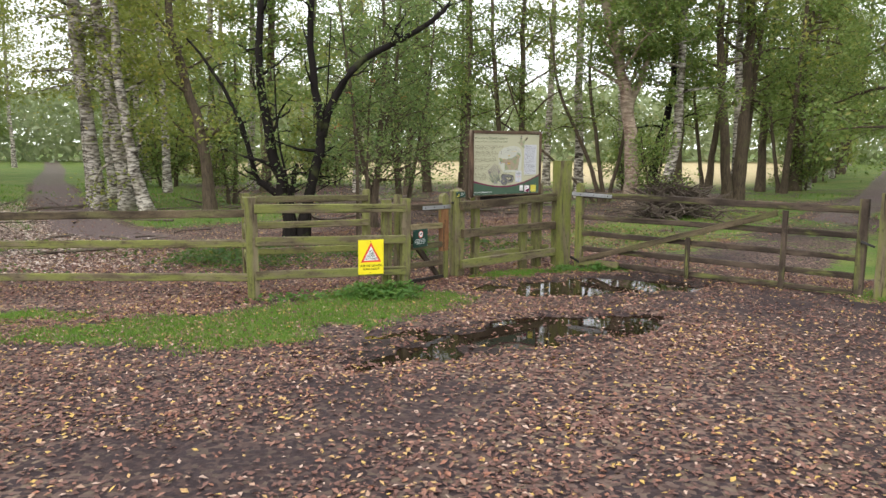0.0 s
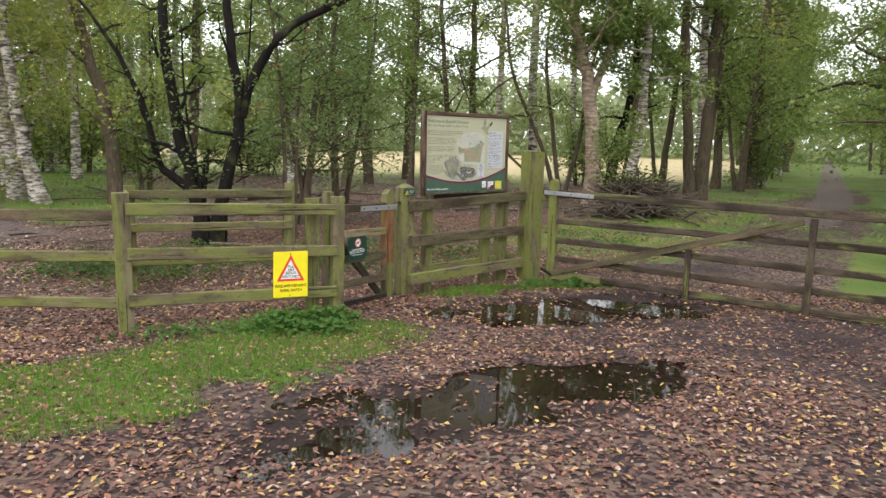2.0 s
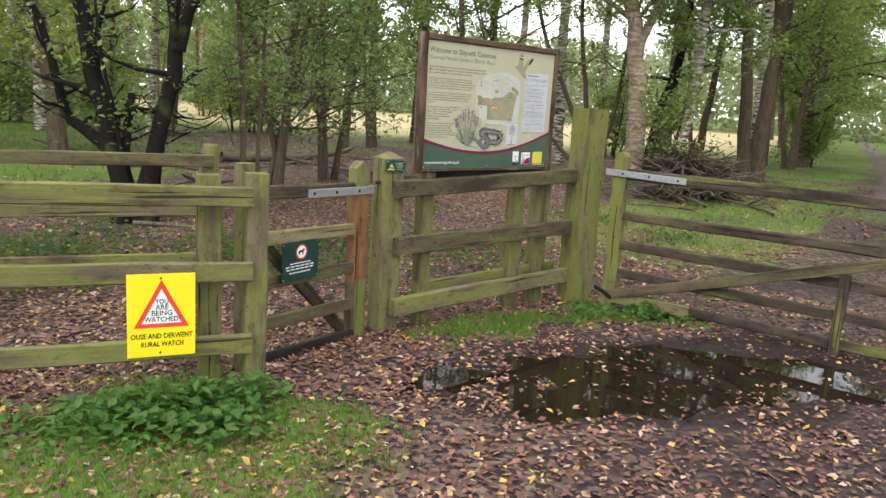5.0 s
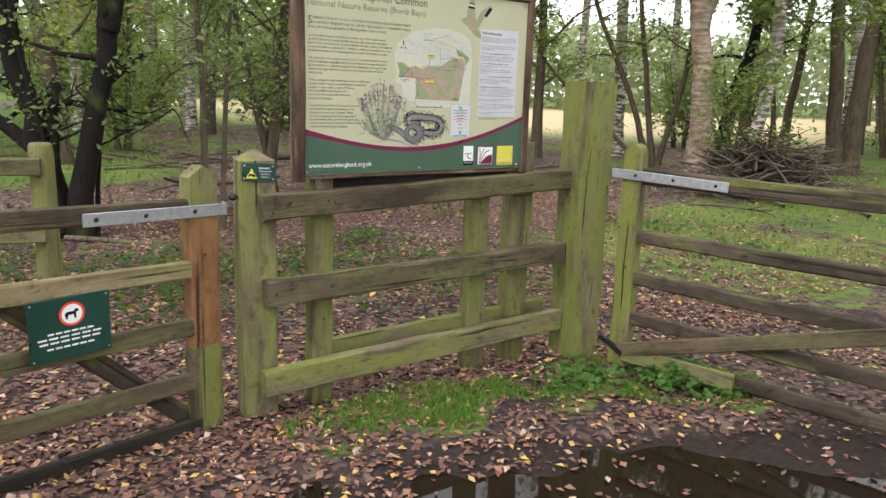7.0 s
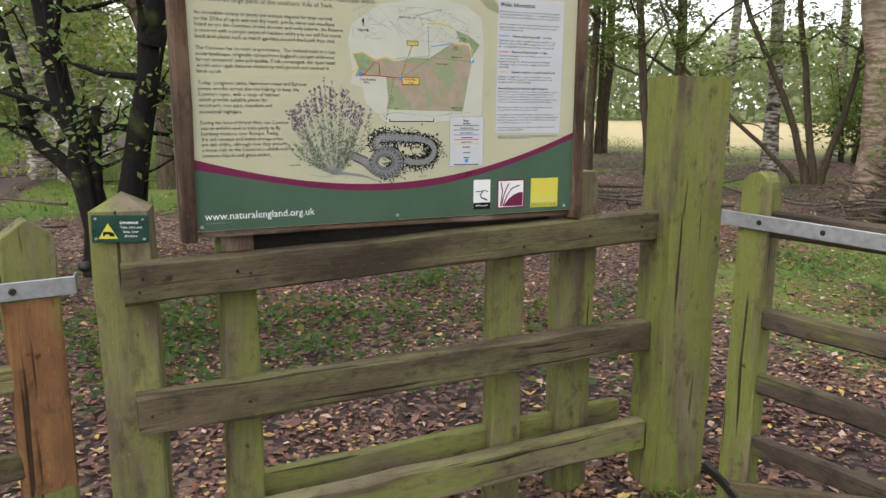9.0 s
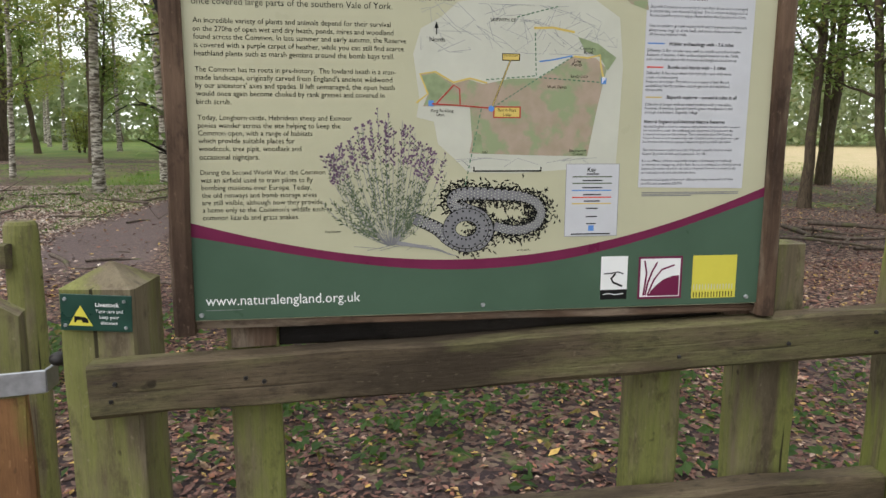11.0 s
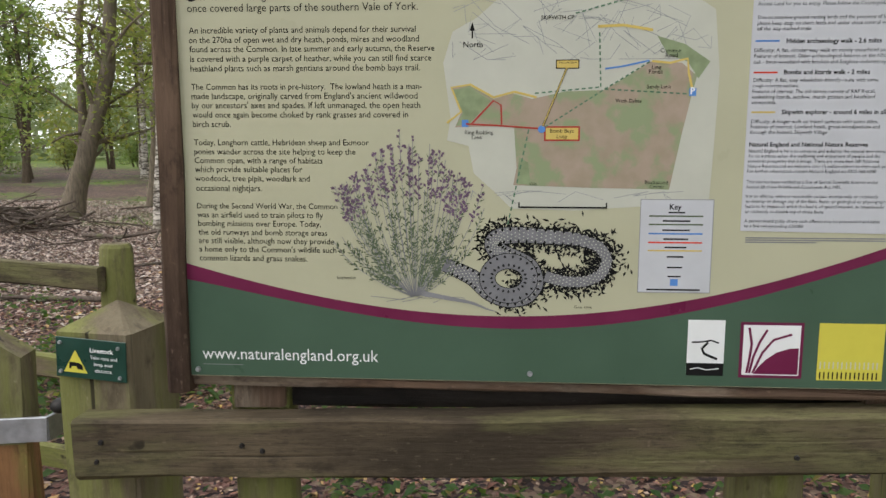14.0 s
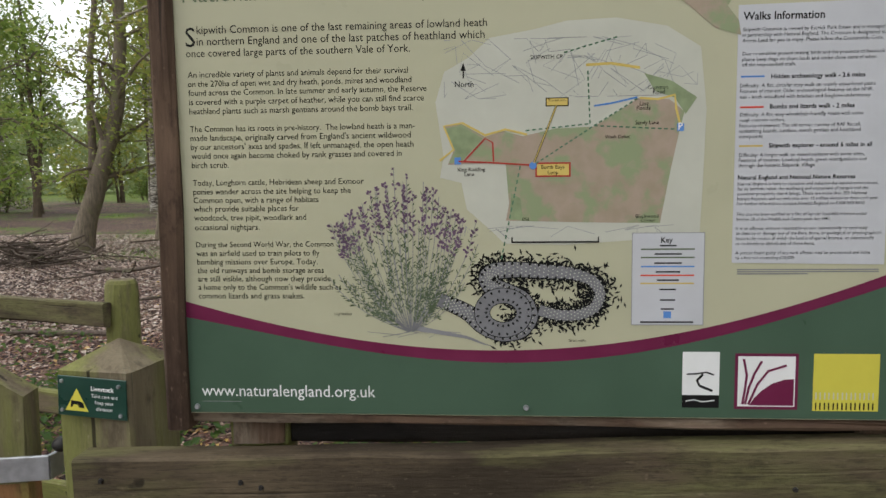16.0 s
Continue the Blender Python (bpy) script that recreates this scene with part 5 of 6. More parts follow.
for u, v in ((0.0153, 0.0138), (0.665, 0.018), (1.345, 0.018), (0.02, 0.905), (1.35, 0.905), (0.68, 0.908)):
    nail(panel, bpoint(u, -0.003, v), 0.006, M_STEEL)


# ---- trees ----
def tube(pts, rad, sides=7):
    """Vertices and quads of a tapered limb."""
    pts, rad = np.asarray(pts, float), np.asarray(rad, float)
    n = len(pts)
    d = np.gradient(pts, axis=0)
    d /= np.linalg.norm(d, axis=1)[:, None] + 1e-9
    ref = np.where(np.abs(d[:, 2:3]) > 0.8, np.array([[1.0, 0.2, 0]]), np.array([[0, 0, 1.0]]))
    a = np.cross(d, ref)
    a /= np.linalg.norm(a, axis=1)[:, None] + 1e-9
    b = np.cross(d, a)
    ang = np.arange(sides) * 2 * np.pi / sides
    v = pts[:, None] + rad[:, None, None] * (np.cos(ang)[None, :, None] * a[:, None] + np.sin(ang)[None, :, None] * b[:, None])
    i = np.arange(n - 1)[:, None] * sides
    k = np.arange(sides)[None]
    f = np.stack([i + k, i + (k + 1) % sides, i + sides + (k + 1) % sides, i + sides + k], -1).reshape(-1, 4)
    return v.reshape(-1, 3), f


def join(pieces):
    vs, fs, o = [], [], 0
    for v, f in pieces:
        vs.append(v)
        fs.append(f + o)
        o += len(v)
    return np.concatenate(vs), np.concatenate(fs)


def spline(pts, n):
    """A smooth line of n points through a few."""
    pts = np.asarray(pts, float)
    t = np.linspace(0, 1, len(pts))
    s = np.linspace(0, 1, n)
    out = np.stack([np.interp(s, t, pts[:, k]) for k in range(3)], -1)
    for _ in range(3):
        out[1:-1] = (out[:-2] + 2 * out[1:-1] + out[2:]) / 4
    return out


def wander(rng, start, way, length, n, bend, droop=0.0):
    """A limb that wavers as it grows."""
    p, w = np.array(start, float), np.array(way, float)
    out = [p.copy()]
    for _ in range(n):
        w = w + rng.normal(0, bend, 3) + np.array([0, 0, -droop])
        w /= np.linalg.norm(w)
        p = p + w * length / n
        out.append(p.copy())
    return np.array(out)


def leaf_mesh(name, rng, centres, size, mat, flat=0.6, narrow=0.55):
    """Many small pointed leaves, each a folded quad."""
    n = len(centres)
    nrm = rng.normal(0, 1, (n, 3))
    nrm[:, 2] = np.abs(nrm[:, 2]) + flat
    nrm /= np.linalg.norm(nrm, axis=1)[:, None]
    a = np.cross(nrm, rng.normal(0, 1, (n, 3)))
    a /= np.linalg.norm(a, axis=1)[:, None] + 1e-9
    b = np.cross(nrm, a)
    s = (size * rng.uniform(0.6, 1.3, n))[:, None]
    fold = nrm * s * 0.16
    v = np.stack([centres - a * s, centres + b * s * narrow + fold, centres + a * s, centres - b * s * narrow + fold], 1).reshape(-1, 3)
    return mesh_from(name, v, np.arange(4 * n).reshape(n, 4), mat)


def build_tree(name, x, y, stems, label, bark_mat, leaf_mat, seed, limbs=14, low=0.3, reach=0.3, leaf=0.07, count=4800, rise=0.5, droop=0.0,
               spread=0.22, sub=5, category="tree", group="", bare=0.0, clump=1.0):
    """A tree from its stems, each (points from the base, radius at the foot, radius at the top)."""
    rng = np.random.default_rng(seed)
    root = thing(name, x, y, ground_z(x, y), label, category, group)
    wood_p, limb_p, tips = [], [], []
    for pts, r0, r1 in stems:
        line = spline(pts, 16)
        line[1:] += rng.normal(0, r0 * 0.12, (15, 3))
        f = np.linspace(0, 1, 16)
        rad = r1 + (r0 - r1) * (1 - f) ** 0.85
        rad[0] *= 1.35
        rad[1] *= 1.08
        line[0, 2] -= 0.12
        wood_p.append(tube(line, rad, 10))
        h = line[-1, 2]
        for k in range(limbs):
            fr = low + (1 - low) * (k + rng.uniform(0, 1)) / limbs
            i = min(15, int(fr * 15))
            p0 = line[i]
            az = k * 2.4 + rng.uniform(-0.5, 0.5)
            el = rise + rng.normal(0, 0.18)
            length = h * reach * (1.15 - 0.7 * fr) * rng.uniform(0.6, 1.25)
            way = (math.cos(az) * math.cos(el), math.sin(az) * math.cos(el), math.sin(el))
            br = wander(rng, p0, way, length, 7, 0.16, droop)
            limb_p.append(tube(br, np.linspace(max(0.012, rad[i] * 0.42), 0.008, 8), 5))
            if rng.uniform() < bare:
                continue
            for s in range(sub):
                j = rng.integers(2, 8)
                w2 = rng.normal(0, 1, 3)
                w2[2] = w2[2] * 0.5 + 0.15
                w2 /= np.linalg.norm(w2)
                tw = wander(rng, br[j], w2, length * rng.uniform(0.25, 0.5), 4, 0.2, droop * 1.6)
                limb_p.append(tube(tw, np.linspace(0.01, 0.004, 5), 4))
                tips.append(tw[1:])
            tips.append(br[3:])
    part("trunk", mesh_from("trunk", *join(wood_p), bark_mat, True), root, Matrix.Translation((x, y, root.location.z)))
    part("limb", mesh_from("limb", *join(limb_p), bark_mat, True), root, Matrix.Translation((x, y, root.location.z)))["kind"] = "stuff"
    if count and tips:
        tp = np.concatenate(tips)
        weight = rng.uniform(0.02, 1, len(tp)) ** (3 * clump)
        pick = rng.choice(len(tp), count, p=weight / weight.sum())
        c = tp[pick] + rng.normal(0, spread, (count, 3)) * np.array([1, 1, 0.75])
        c = c[c[:, 2] > 0.15]
        part("crown", leaf_mesh("crown", rng, c, leaf, leaf_mat), root, Matrix.Translation((x, y, root.location.z)))["kind"] = "stuff"
    return root


def stem(h, lean=(0, 0), bow=(0, 0), foot=(0, 0)):
    """The points of one upright stem: where its top leans to, and how its middle bows."""
    return [(foot[0], foot[1], 0), (foot[0] + lean[0] * 0.25 + bow[0] * 0.7, foot[1] + lean[1] * 0.25 + bow[1] * 0.7, h * 0.3),
            (foot[0] + lean[0] * 0.6 + bow[0], foot[1] + lean[1] * 0.6 + bow[1], h * 0.62), (foot[0] + lean[0], foot[1] + lean[1], h)]


def face(r, z, d=0.0):
    """A point r metres to the east-south-east of a stem's foot, z up: across the way walked."""
    return (0.771 * r + 0.637 * d, -0.637 * r + 0.771 * d, z)


BIRCH, OAK, ROWAN = "silver birch with mottled white bark and thin yellow-green foliage", "brown-barked oak with dense green foliage", "leafy green rowan growing out of the leaf litter"

# black many-stemmed tree behind the small gate
build_tree("tree", 7.35, 13.65, [
    ([face(-0.15, 0), face(-0.16, 0.9), face(-0.3, 1.25), face(-0.42, 1.65), face(-0.56, 2.3), face(-0.62, 3.0), face(-0.76, 3.9), face(-0.5, 5.2), face(-0.4, 8)], 0.14, 0.05),
    ([face(0.1, 0), face(0.2, 0.95), face(0.46, 1.55), face(0.56, 2.1), face(0.58, 2.55), face(0.41, 3.2), face(0.33, 4.0), face(0.42, 5.0), face(0.5, 8)], 0.12, 0.045),
    ([face(0.55, 2.3), face(0.8, 2.95), face(1.1, 3.45), face(1.55, 3.85), face(2.07, 4.0), face(2.6, 4.3), face(3.2, 4.7), face(3.35, 5.2), face(4.0, 6.5)], 0.085, 0.03),
    ([face(-0.17, 0.85), face(-0.45, 1.08), face(-0.78, 1.22), face(-0.86, 1.55), face(-1.0, 2.4), face(-1.5, 3.4), face(-2.1, 4.1)], 0.085, 0.02),
    ([face(-0.1, 0.75, -0.05), face(-0.04, 1.1, -0.1), face(0.0, 1.35, -0.12), face(0.05, 1.62, -0.14)], 0.06, 0.045),
    ([face(0.0, 0.2, -0.1), face(-0.12, 1.3, -0.2), face(-0.28, 2.2, -0.3), face(-0.3, 3.6, -0.3)], 0.03, 0.012),
    ([face(0.25, 0.1, 0.1), face(0.3, 1.2, 0.2), face(0.62, 2.6, 0.3), face(0.75, 4.6, 0.3)], 0.025, 0.012)],
    "black-stemmed forking tree with sparse leaves behind the small gate", M_BLACK, M_LEAF_DARK, 3, limbs=9, low=0.25, reach=0.17, leaf=0.042, count=2200, bare=0.4, spread=0.2)

# leafy rowans behind the board
build_tree("tree", 10.3, 15.2, [(stem(6.5, (0.5, 0.2), (0.2, 0)), 0.09, 0.03), (stem(5.5, (-0.8, 0.3), (-0.2, 0), (0.2, 0.1)), 0.06, 0.02), (stem(6.0, (0.9, -0.4), (0.3, 0), (-0.1, 0.2)), 0.06, 0.02)],
           ROWAN, M_OAK, M_LEAF_DARK, 5, limbs=15, low=0.18, reach=0.30, leaf=0.045, count=9500, spread=0.2, group="rowans behind the fence")
build_tree("tree", 12.6, 17.2, [(stem(7.0, (0.3, 0.2), (-0.2, 0)), 0.10, 0.03), (stem(6.2, (0.9, -0.3), (0.2, 0), (0.3, 0.1)), 0.07, 0.02), (stem(5.2, (-0.7, -0.4), (0, 0), (-0.2, -0.2)), 0.05, 0.02)],
           ROWAN, M_OAK, M_LEAF_DARK, 6, limbs=16, low=0.2, reach=0.32, leaf=0.05, count=9500, spread=0.22, group="rowans behind the fence")
rowan = build_tree("tree", 8.78, 13.5, [(stem(5.2, (-0.2, 0.4), (0.15, 0)), 0.045, 0.015), (stem(4.6, (0.5, 0.3), (0, 0.1), (0.2, 0)), 0.035, 0.012)],
                   "slender rowan sapling with red berries behind the small gate", M_OAK, M_LEAF_DARK, 7, limbs=12, low=0.38, reach=0.26, leaf=0.045, count=3300, spread=0.16, group="rowans behind the fence")
bm = bmesh.new()
rb = np.random.default_rng(8)
for k in range(7):
    c = rb.normal(0, 0.45, 3) + np.array([0, 0.1, 3.1 + 0.3 * rb.normal()])
    for j in range(9):
        bmesh.ops.create_icosphere(bm, subdivisions=1, radius=0.008, matrix=Matrix.Translation(c + rb.normal(0, 0.035, 3)))
part("berries", from_bm("berries", bm, M_BERRY, True), rowan, Matrix.Translation(rowan.location), "clusters of red berries")["kind"] = "stuff"

# birches by the western path
for (x, y, h, ln, r, sd) in ((6.6, 25.6, 17, (-0.3, 0.2), 0.24, 11), (6.35, 24.3, 17, (-0.7, 0.3), 0.21, 12), (6.95, 23.6, 16, (-0.9, 0.6), 0.22, 13), (7.9, 28.4, 16, (0.4, 0.3), 0.17, 14)):
    build_tree("tree", x, y, [(stem(h, ln, (-0.25, 0.1)), r, 0.05)], BIRCH, M_BIRCH, M_LEAF_BIRCH, sd, limbs=20, low=0.26, reach=0.17, leaf=0.075, count=4800, droop=0.10, rise=0.5, spread=0.3, group="birches by the path")
build_tree("tree", 7.2, 22.4, [([face(0, 0), face(-0.35, 1.2), face(-0.6, 2.6), face(-0.75, 5), face(-0.7, 9), face(-0.9, 14)], 0.20, 0.05)], BIRCH, M_BIRCH, M_LEAF_BIRCH, 15, limbs=18, low=0.25, reach=0.17, leaf=0.07, count=4800, droop=0.12, spread=0.3, group="birches by the path")
build_tree("tree", 8.7, 21.4, [([face(0, 0), face(-0.1, 1.6), face(-0.25, 2.8), face(-0.9, 4.8), face(-1.1, 6.5), face(-1.2, 11)], 0.19, 0.06)], "leaning brown birch with rough bark among grass", M_OAK, M_LEAF_BIRCH, 16, limbs=16, low=0.28, reach=0.18, leaf=0.065, count=4200, spread=0.3)

build_tree("tree", 10.6, 24.0, [(stem(5.5, (0.2, 0.1), (0.1, 0)), 0.08, 0.03), (stem(4.8, (-0.5, 0.2), (0, 0), (-0.2, 0)), 0.06, 0.02)], "bright green young holly in open woodland", M_OAK, M_LEAF_OAK, 17, limbs=16, low=0.08, reach=0.2, leaf=0.055, count=5000, spread=0.22)
for (x, y, h, sd) in ((14.5, 31.0, 15, 18), (5.6, 41.0, 14, 19), (17.5, 27.0, 14, 20)):
    build_tree("tree", x, y, [(stem(h, (0.4, 0.2), (0.2, 0.1)), 0.17, 0.05)], BIRCH, M_BIRCH, M_LEAF_BIRCH, sd, limbs=16, low=0.34, reach=0.18, leaf=0.08, count=4500, droop=0.1, spread=0.3, group="birches by the path")

# trees beyond the field gate
build_tree("tree", 19.2, 14.0, [([face(0, 0), face(-0.05, 1.6), face(-0.12, 2.8), face(-0.4, 4.2), face(-1.1, 6.0), face(-1.3, 10)], 0.25, 0.09), ([face(-0.2, 3.2), face(0.35, 4.6), face(0.6, 8)], 0.12, 0.05)], "thick pale-barked birch beside a pile of cut branches", M_PINK, M_LEAF_OAK, 21, limbs=18, low=0.56, reach=0.26, leaf=0.07, count=11000)
build_tree("tree", 20.7, 13.8, [([face(-0.2, 0), face(0.08, 0.9), face(0.32, 2.4), face(0.36, 4.3), face(0.25, 7), face(0.4, 12)], 0.20, 0.06)], "white leaning birch rising from a brushwood pile", M_BIRCH, M_LEAF_OAK, 22, limbs=20, low=0.52, reach=0.2, leaf=0.07, count=10000, droop=0.06)
build_tree("tree", 22.2, 15.4, [([face(0, 0), face(0.1, 1.8), face(0.6, 3.2), face(0.7, 8)], 0.2, 0.06)], OAK, M_BLACK, M_LEAF_OAK, 23, limbs=10, low=0.55, reach=0.2, leaf=0.06, count=1200, bare=0.4, group="trees by the gate")
build_tree("tree", 24.6, 13.5, [(stem(12, (0.3, 0.1), (0.25, 0)), 0.24, 0.07), (stem(11, (-0.7, 0.4), (-0.3, 0), (-0.3, 0.2)), 0.19, 0.06), (stem(10, (1.3, -0.2), (0.1, 0.1), (0.35, 0.1)), 0.15, 0.05)], "cluster of ivy-dark oak stems beside the track", M_OAK, M_LEAF_OAK, 24, limbs=11, low=0.38, reach=0.2, leaf=0.07, count=7000)
build_tree("tree", 21.5, 17.0, [([face(0, 0), face(-0.6, 1.8), face(-1.7, 4.0), face(-2.0, 6.5)], 0.085, 0.03), ([face(0.1, 0), face(-0.2, 2), face(-0.6, 4.5), face(-0.4, 7)], 0.085, 0.03), ([face(0.2, 0), face(0.7, 1.9), face(0.9, 4.2), face(1.6, 6.5)], 0.075, 0.03), ([face(-0.2, 0), face(-1.2, 1.0), face(-2.8, 2.4), face(-3.6, 4.6)], 0.06, 0.02)],
           "many-stemmed thin willow with sparse leaves", M_OAK, M_LEAF_OAK, 25, limbs=9, low=0.42, reach=0.24, leaf=0.055, count=4200, bare=0.2)
build_tree("tree", 20.4, 20.0, [(stem(10, (0.2, 0.2), (0.1, 0.1)), 0.15, 0.05), (stem(10, (-0.7, 0.2), (-0.2, 0.1), (-0.5, 0.3)), 0.11, 0.04)], OAK, M_OAK, M_LEAF_OAK, 26, limbs=16, low=0.24, reach=0.28, leaf=0.06, count=9500, group="trees by the gate")
build_tree("tree", 18.2, 12.6, [(stem(2.6, (0.5, -0.1), (0.1, 0)), 0.05, 0.02), (stem(2.3, (-0.4, 0.2), (0, 0), (0.1, 0)), 0.04, 0.015)], "young green oak sapling beside the brushwood", M_OAK, M_LEAF_OAK, 28, limbs=9, low=0.3, reach=0.35, leaf=0.05, count=1800, spread=0.15)
TRACK_OAK = build_tree("tree", 27.5, 8.3, [(stem(12, (-1.5, 0.2), (-0.4, 0)), 0.3, 0.09)], "spreading oak overhanging the track", M_OAK, M_LEAF_OAK, 27, limbs=24, low=0.24, reach=0.38, leaf=0.08, count=12000, rise=0.25, spread=0.32, droop=0.04)
build_tree("tree", 20.5, 4.0, [(stem(11, (-1.0, 0.8), (-0.2, 0.2)), 0.28, 0.08)], "spreading oak overhanging the track", M_OAK, M_LEAF_OAK, 29, limbs=26, low=0.26, reach=0.40, leaf=0.075, count=14000, rise=0.28, spread=0.3, droop=0.04)

build_tree("tree", 13.6, 1.2, [(stem(9, (0.3, 0.6), (0.1, 0.3)), 0.24, 0.07)], "spreading oak whose low leafy boughs overhang the gate end", M_OAK, M_LEAF_OAK, 30, limbs=24, low=0.3, reach=0.50, leaf=0.06, count=14000, rise=0.2, spread=0.3, droop=0.05)

# trees seen past the board's western edge
build_tree("tree", -1.7, 24.7, [([(0, 0, 0), (0.5, 0, 1.6), (1.1, 0.1, 3.2), (1.3, 0.2, 6), (1.0, 0.2, 10)], 0.26, 0.07), ([(0.1, 0.2, 0), (0.3, 0.3, 1.5), (0.2, 0.4, 4), (0.8, 0.4, 8)], 0.13, 0.05)], "brown leaning oak in open woodland", M_GREYBARK, M_LEAF_BIRCH, 31, limbs=14, low=0.3, reach=0.26, leaf=0.07, count=3600)
build_tree("tree", -1.0, 27.9, [(stem(11, (0.2, 0.2), (0.3, 0)), 0.17, 0.06)], OAK, M_GREYBARK, M_LEAF_BIRCH, 32, limbs=14, low=0.25, reach=0.24, leaf=0.07, count=3600, group="trees by the gate")
build_tree("tree", 0.6, 17.4, [(stem(5.0, (0.7, -0.6), (0.1, 0)), 0.06, 0.02)], "young oak with light green hanging leaves", M_GREYBARK, M_LEAF_YOUNG, 33, limbs=16, low=0.34, reach=0.36, leaf=0.05, count=4200, spread=0.18)

for (x, y, h, r, sd) in ((1.9, 21.5, 14, 0.15, 34), (-1.6, 33.0, 13, 0.09, 35)):
    build_tree("tree", x, y, [(stem(h, (0.3, 0.2), (0.1, 0.1)), r, 0.04)], BIRCH, M_BIRCH, M_LEAF_BIRCH, sd, limbs=14, low=0.4, reach=0.17, leaf=0.07, count=3000, droop=0.1, spread=0.3, group="birches by the path")

# open woodland behind: some kinds, planted many times
KINDS = []
for k in range(3):
    KINDS.append(build_tree("tree", 30 + 6 * k, 60 + 5 * k, [(stem(14 + k, (0.5 - 0.5 * k, 0.2), (0.25 * k - 0.2, 0.1)), 0.17, 0.05)], BIRCH, M_BIRCH, M_LEAF_BIRCH, 41 + k, limbs=16, low=0.42, reach=0.19, leaf=0.10, count=3800, droop=0.08, spread=0.35, sub=4, group="woodland trees"))
for k in range(4):
    KINDS.append(build_tree("tree", 26 + 7 * k, 70 + 6 * k, [(stem(11 + k, (0.6 - 0.4 * k, -0.3), (0.3 - 0.2 * k, 0.2)), 0.19, 0.06)] + ([(stem(9, (1.0, 0.4), (0.2, 0.1), (0.3, 0)), 0.12, 0.04)] if k % 2 else []),
                            OAK, M_OAK, M_LEAF_OAK, 51 + k, limbs=14, low=0.38, reach=0.24, leaf=0.10, count=4200, spread=0.35, sub=4, group="woodland trees"))
SHRUBS = [build_tree("bush", 16 + 9 * k, 46 + 3 * k, [(stem(2.8, (0.6 * math.cos(a), 0.6 * math.sin(a)), (0.1, 0), (0.3 * math.cos(a), 0.3 * math.sin(a))), 0.04, 0.015) for a in (0, 1.3, 2.6, 3.9, 5.2)],
                     "dense green woodland bush", M_OAK, M_LEAF_OAK if k else M_LEAF_BIRCH, 61 + k, limbs=8, low=0.1, reach=0.38, leaf=0.08, count=3000, spread=0.25, sub=3, category="bush", group="woodland bushes") for k in range(2)]
placed = []
rw = np.random.default_rng(77)
for (x, y, sc) in ((12.6, 36, 1.3), (14.3, 35, 1.0), (11.2, 37.5, 1.1), (19.0, 33.0, 1.2)):
    copy_thing(SHRUBS[int(sc * 10) % 2], pose(x, y, ground_z(x, y), 0, 0, x * 40)).scale = (sc,) * 3


def free(x, y, gap):
    """Whether a place in the woodland is off the paths, the open heath and other trees."""
    px, py = np.array([x]), np.array([y])
    if line_dist(px, py, PATH_EAST)[0] < 3.0 or line_dist(px, py, PATH_WEST)[0] < 3.0:
        return False
    if zones(px, py)[2][0] > 0.3 and rw.uniform() < 0.93:
        return False
    return all((x - a) ** 2 + (y - b) ** 2 > gap * gap for a, b in placed)


tries = 0
while len(placed) < 105 and tries < 6000:
    tries += 1
    az = radians(rw.uniform(-42, 82))
    r = rw.uniform(24, 62) if len(placed) < 60 else rw.uniform(40, 95)
    x, y = 3 + r * math.sin(az), 3 + r * math.cos(az)
    if 8 < x < 21 and 18 < y < 30 or not free(x, y, 2.6):
        continue
    deg = math.degrees(math.atan2(x - 3, y - 3))
    if 33 < deg < 68 and r < 70 and rw.uniform() < 0.7:
        continue
    if (deg < -3 and (r < 40 or rw.uniform() < 0.6)) or (5 < deg < 25 and rw.uniform() < 0.4):
        continue
    placed.append((x, y))
    src = KINDS[int(rw.integers(0, 7))] if rw.uniform() < 0.84 else SHRUBS[int(rw.integers(0, 2))]
    c = copy_thing(src, pose(x, y, ground_z(x, y), 0, 0, rw.uniform(0, 360)))
    c.scale = (rw.uniform(0.85, 1.2),) * 3
# unseen trees added behind the walk, only to shape skylight and reflections
for k in range(14):
    a = radians(105 + k * 16 + rw.uniform(-5, 5))
    r = rw.uniform(24, 45)
    x, y = 2 + r * math.sin(a), 2 + r * math.cos(a)
    copy_thing(KINDS[k % 7], pose(x, y, ground_z(x, y), 0, 0, rw.uniform(0, 360)))

for k, (x, y, sc) in enumerate(((17.6, 23.6, 0.8), (20.6, 26.0, 0.9), (18.8, 21.4, 0.66), (24.0, 27.5, 0.95))):
    copy_thing(KINDS[3 + k % 4], pose(x, y, ground_z(x, y), 0, 0, 70 * k)).scale = (sc,) * 3

# trees lining the eastern path
for k in range(20):
    x = 30 + 2.6 * k + rw.uniform(-0.8, 0.8)
    side = 1 if k % 2 else -1
    y = np.interp(x, [32.3, 69, 160], [11.8, 24.3, 55]) + side * rw.uniform(3.2, 4.6)
    c = copy_thing(KINDS[int(rw.integers(0, 7))], pose(x, y, ground_z(x, y), 0, 0, rw.uniform(0, 360)))
    c.scale = (rw.uniform(0.7, 0.95),) * 3
for (x, y, sc) in ((36, 16.5, 0.9), (38, 9.6, 0.8), (44, 12.0, 1.0), (47, 20.5, 1.0), (55, 15.5, 1.1)):
    copy_thing(SHRUBS[1], pose(x, y, ground_z(x, y), 0, 0, x * 33)).scale = (sc,) * 3

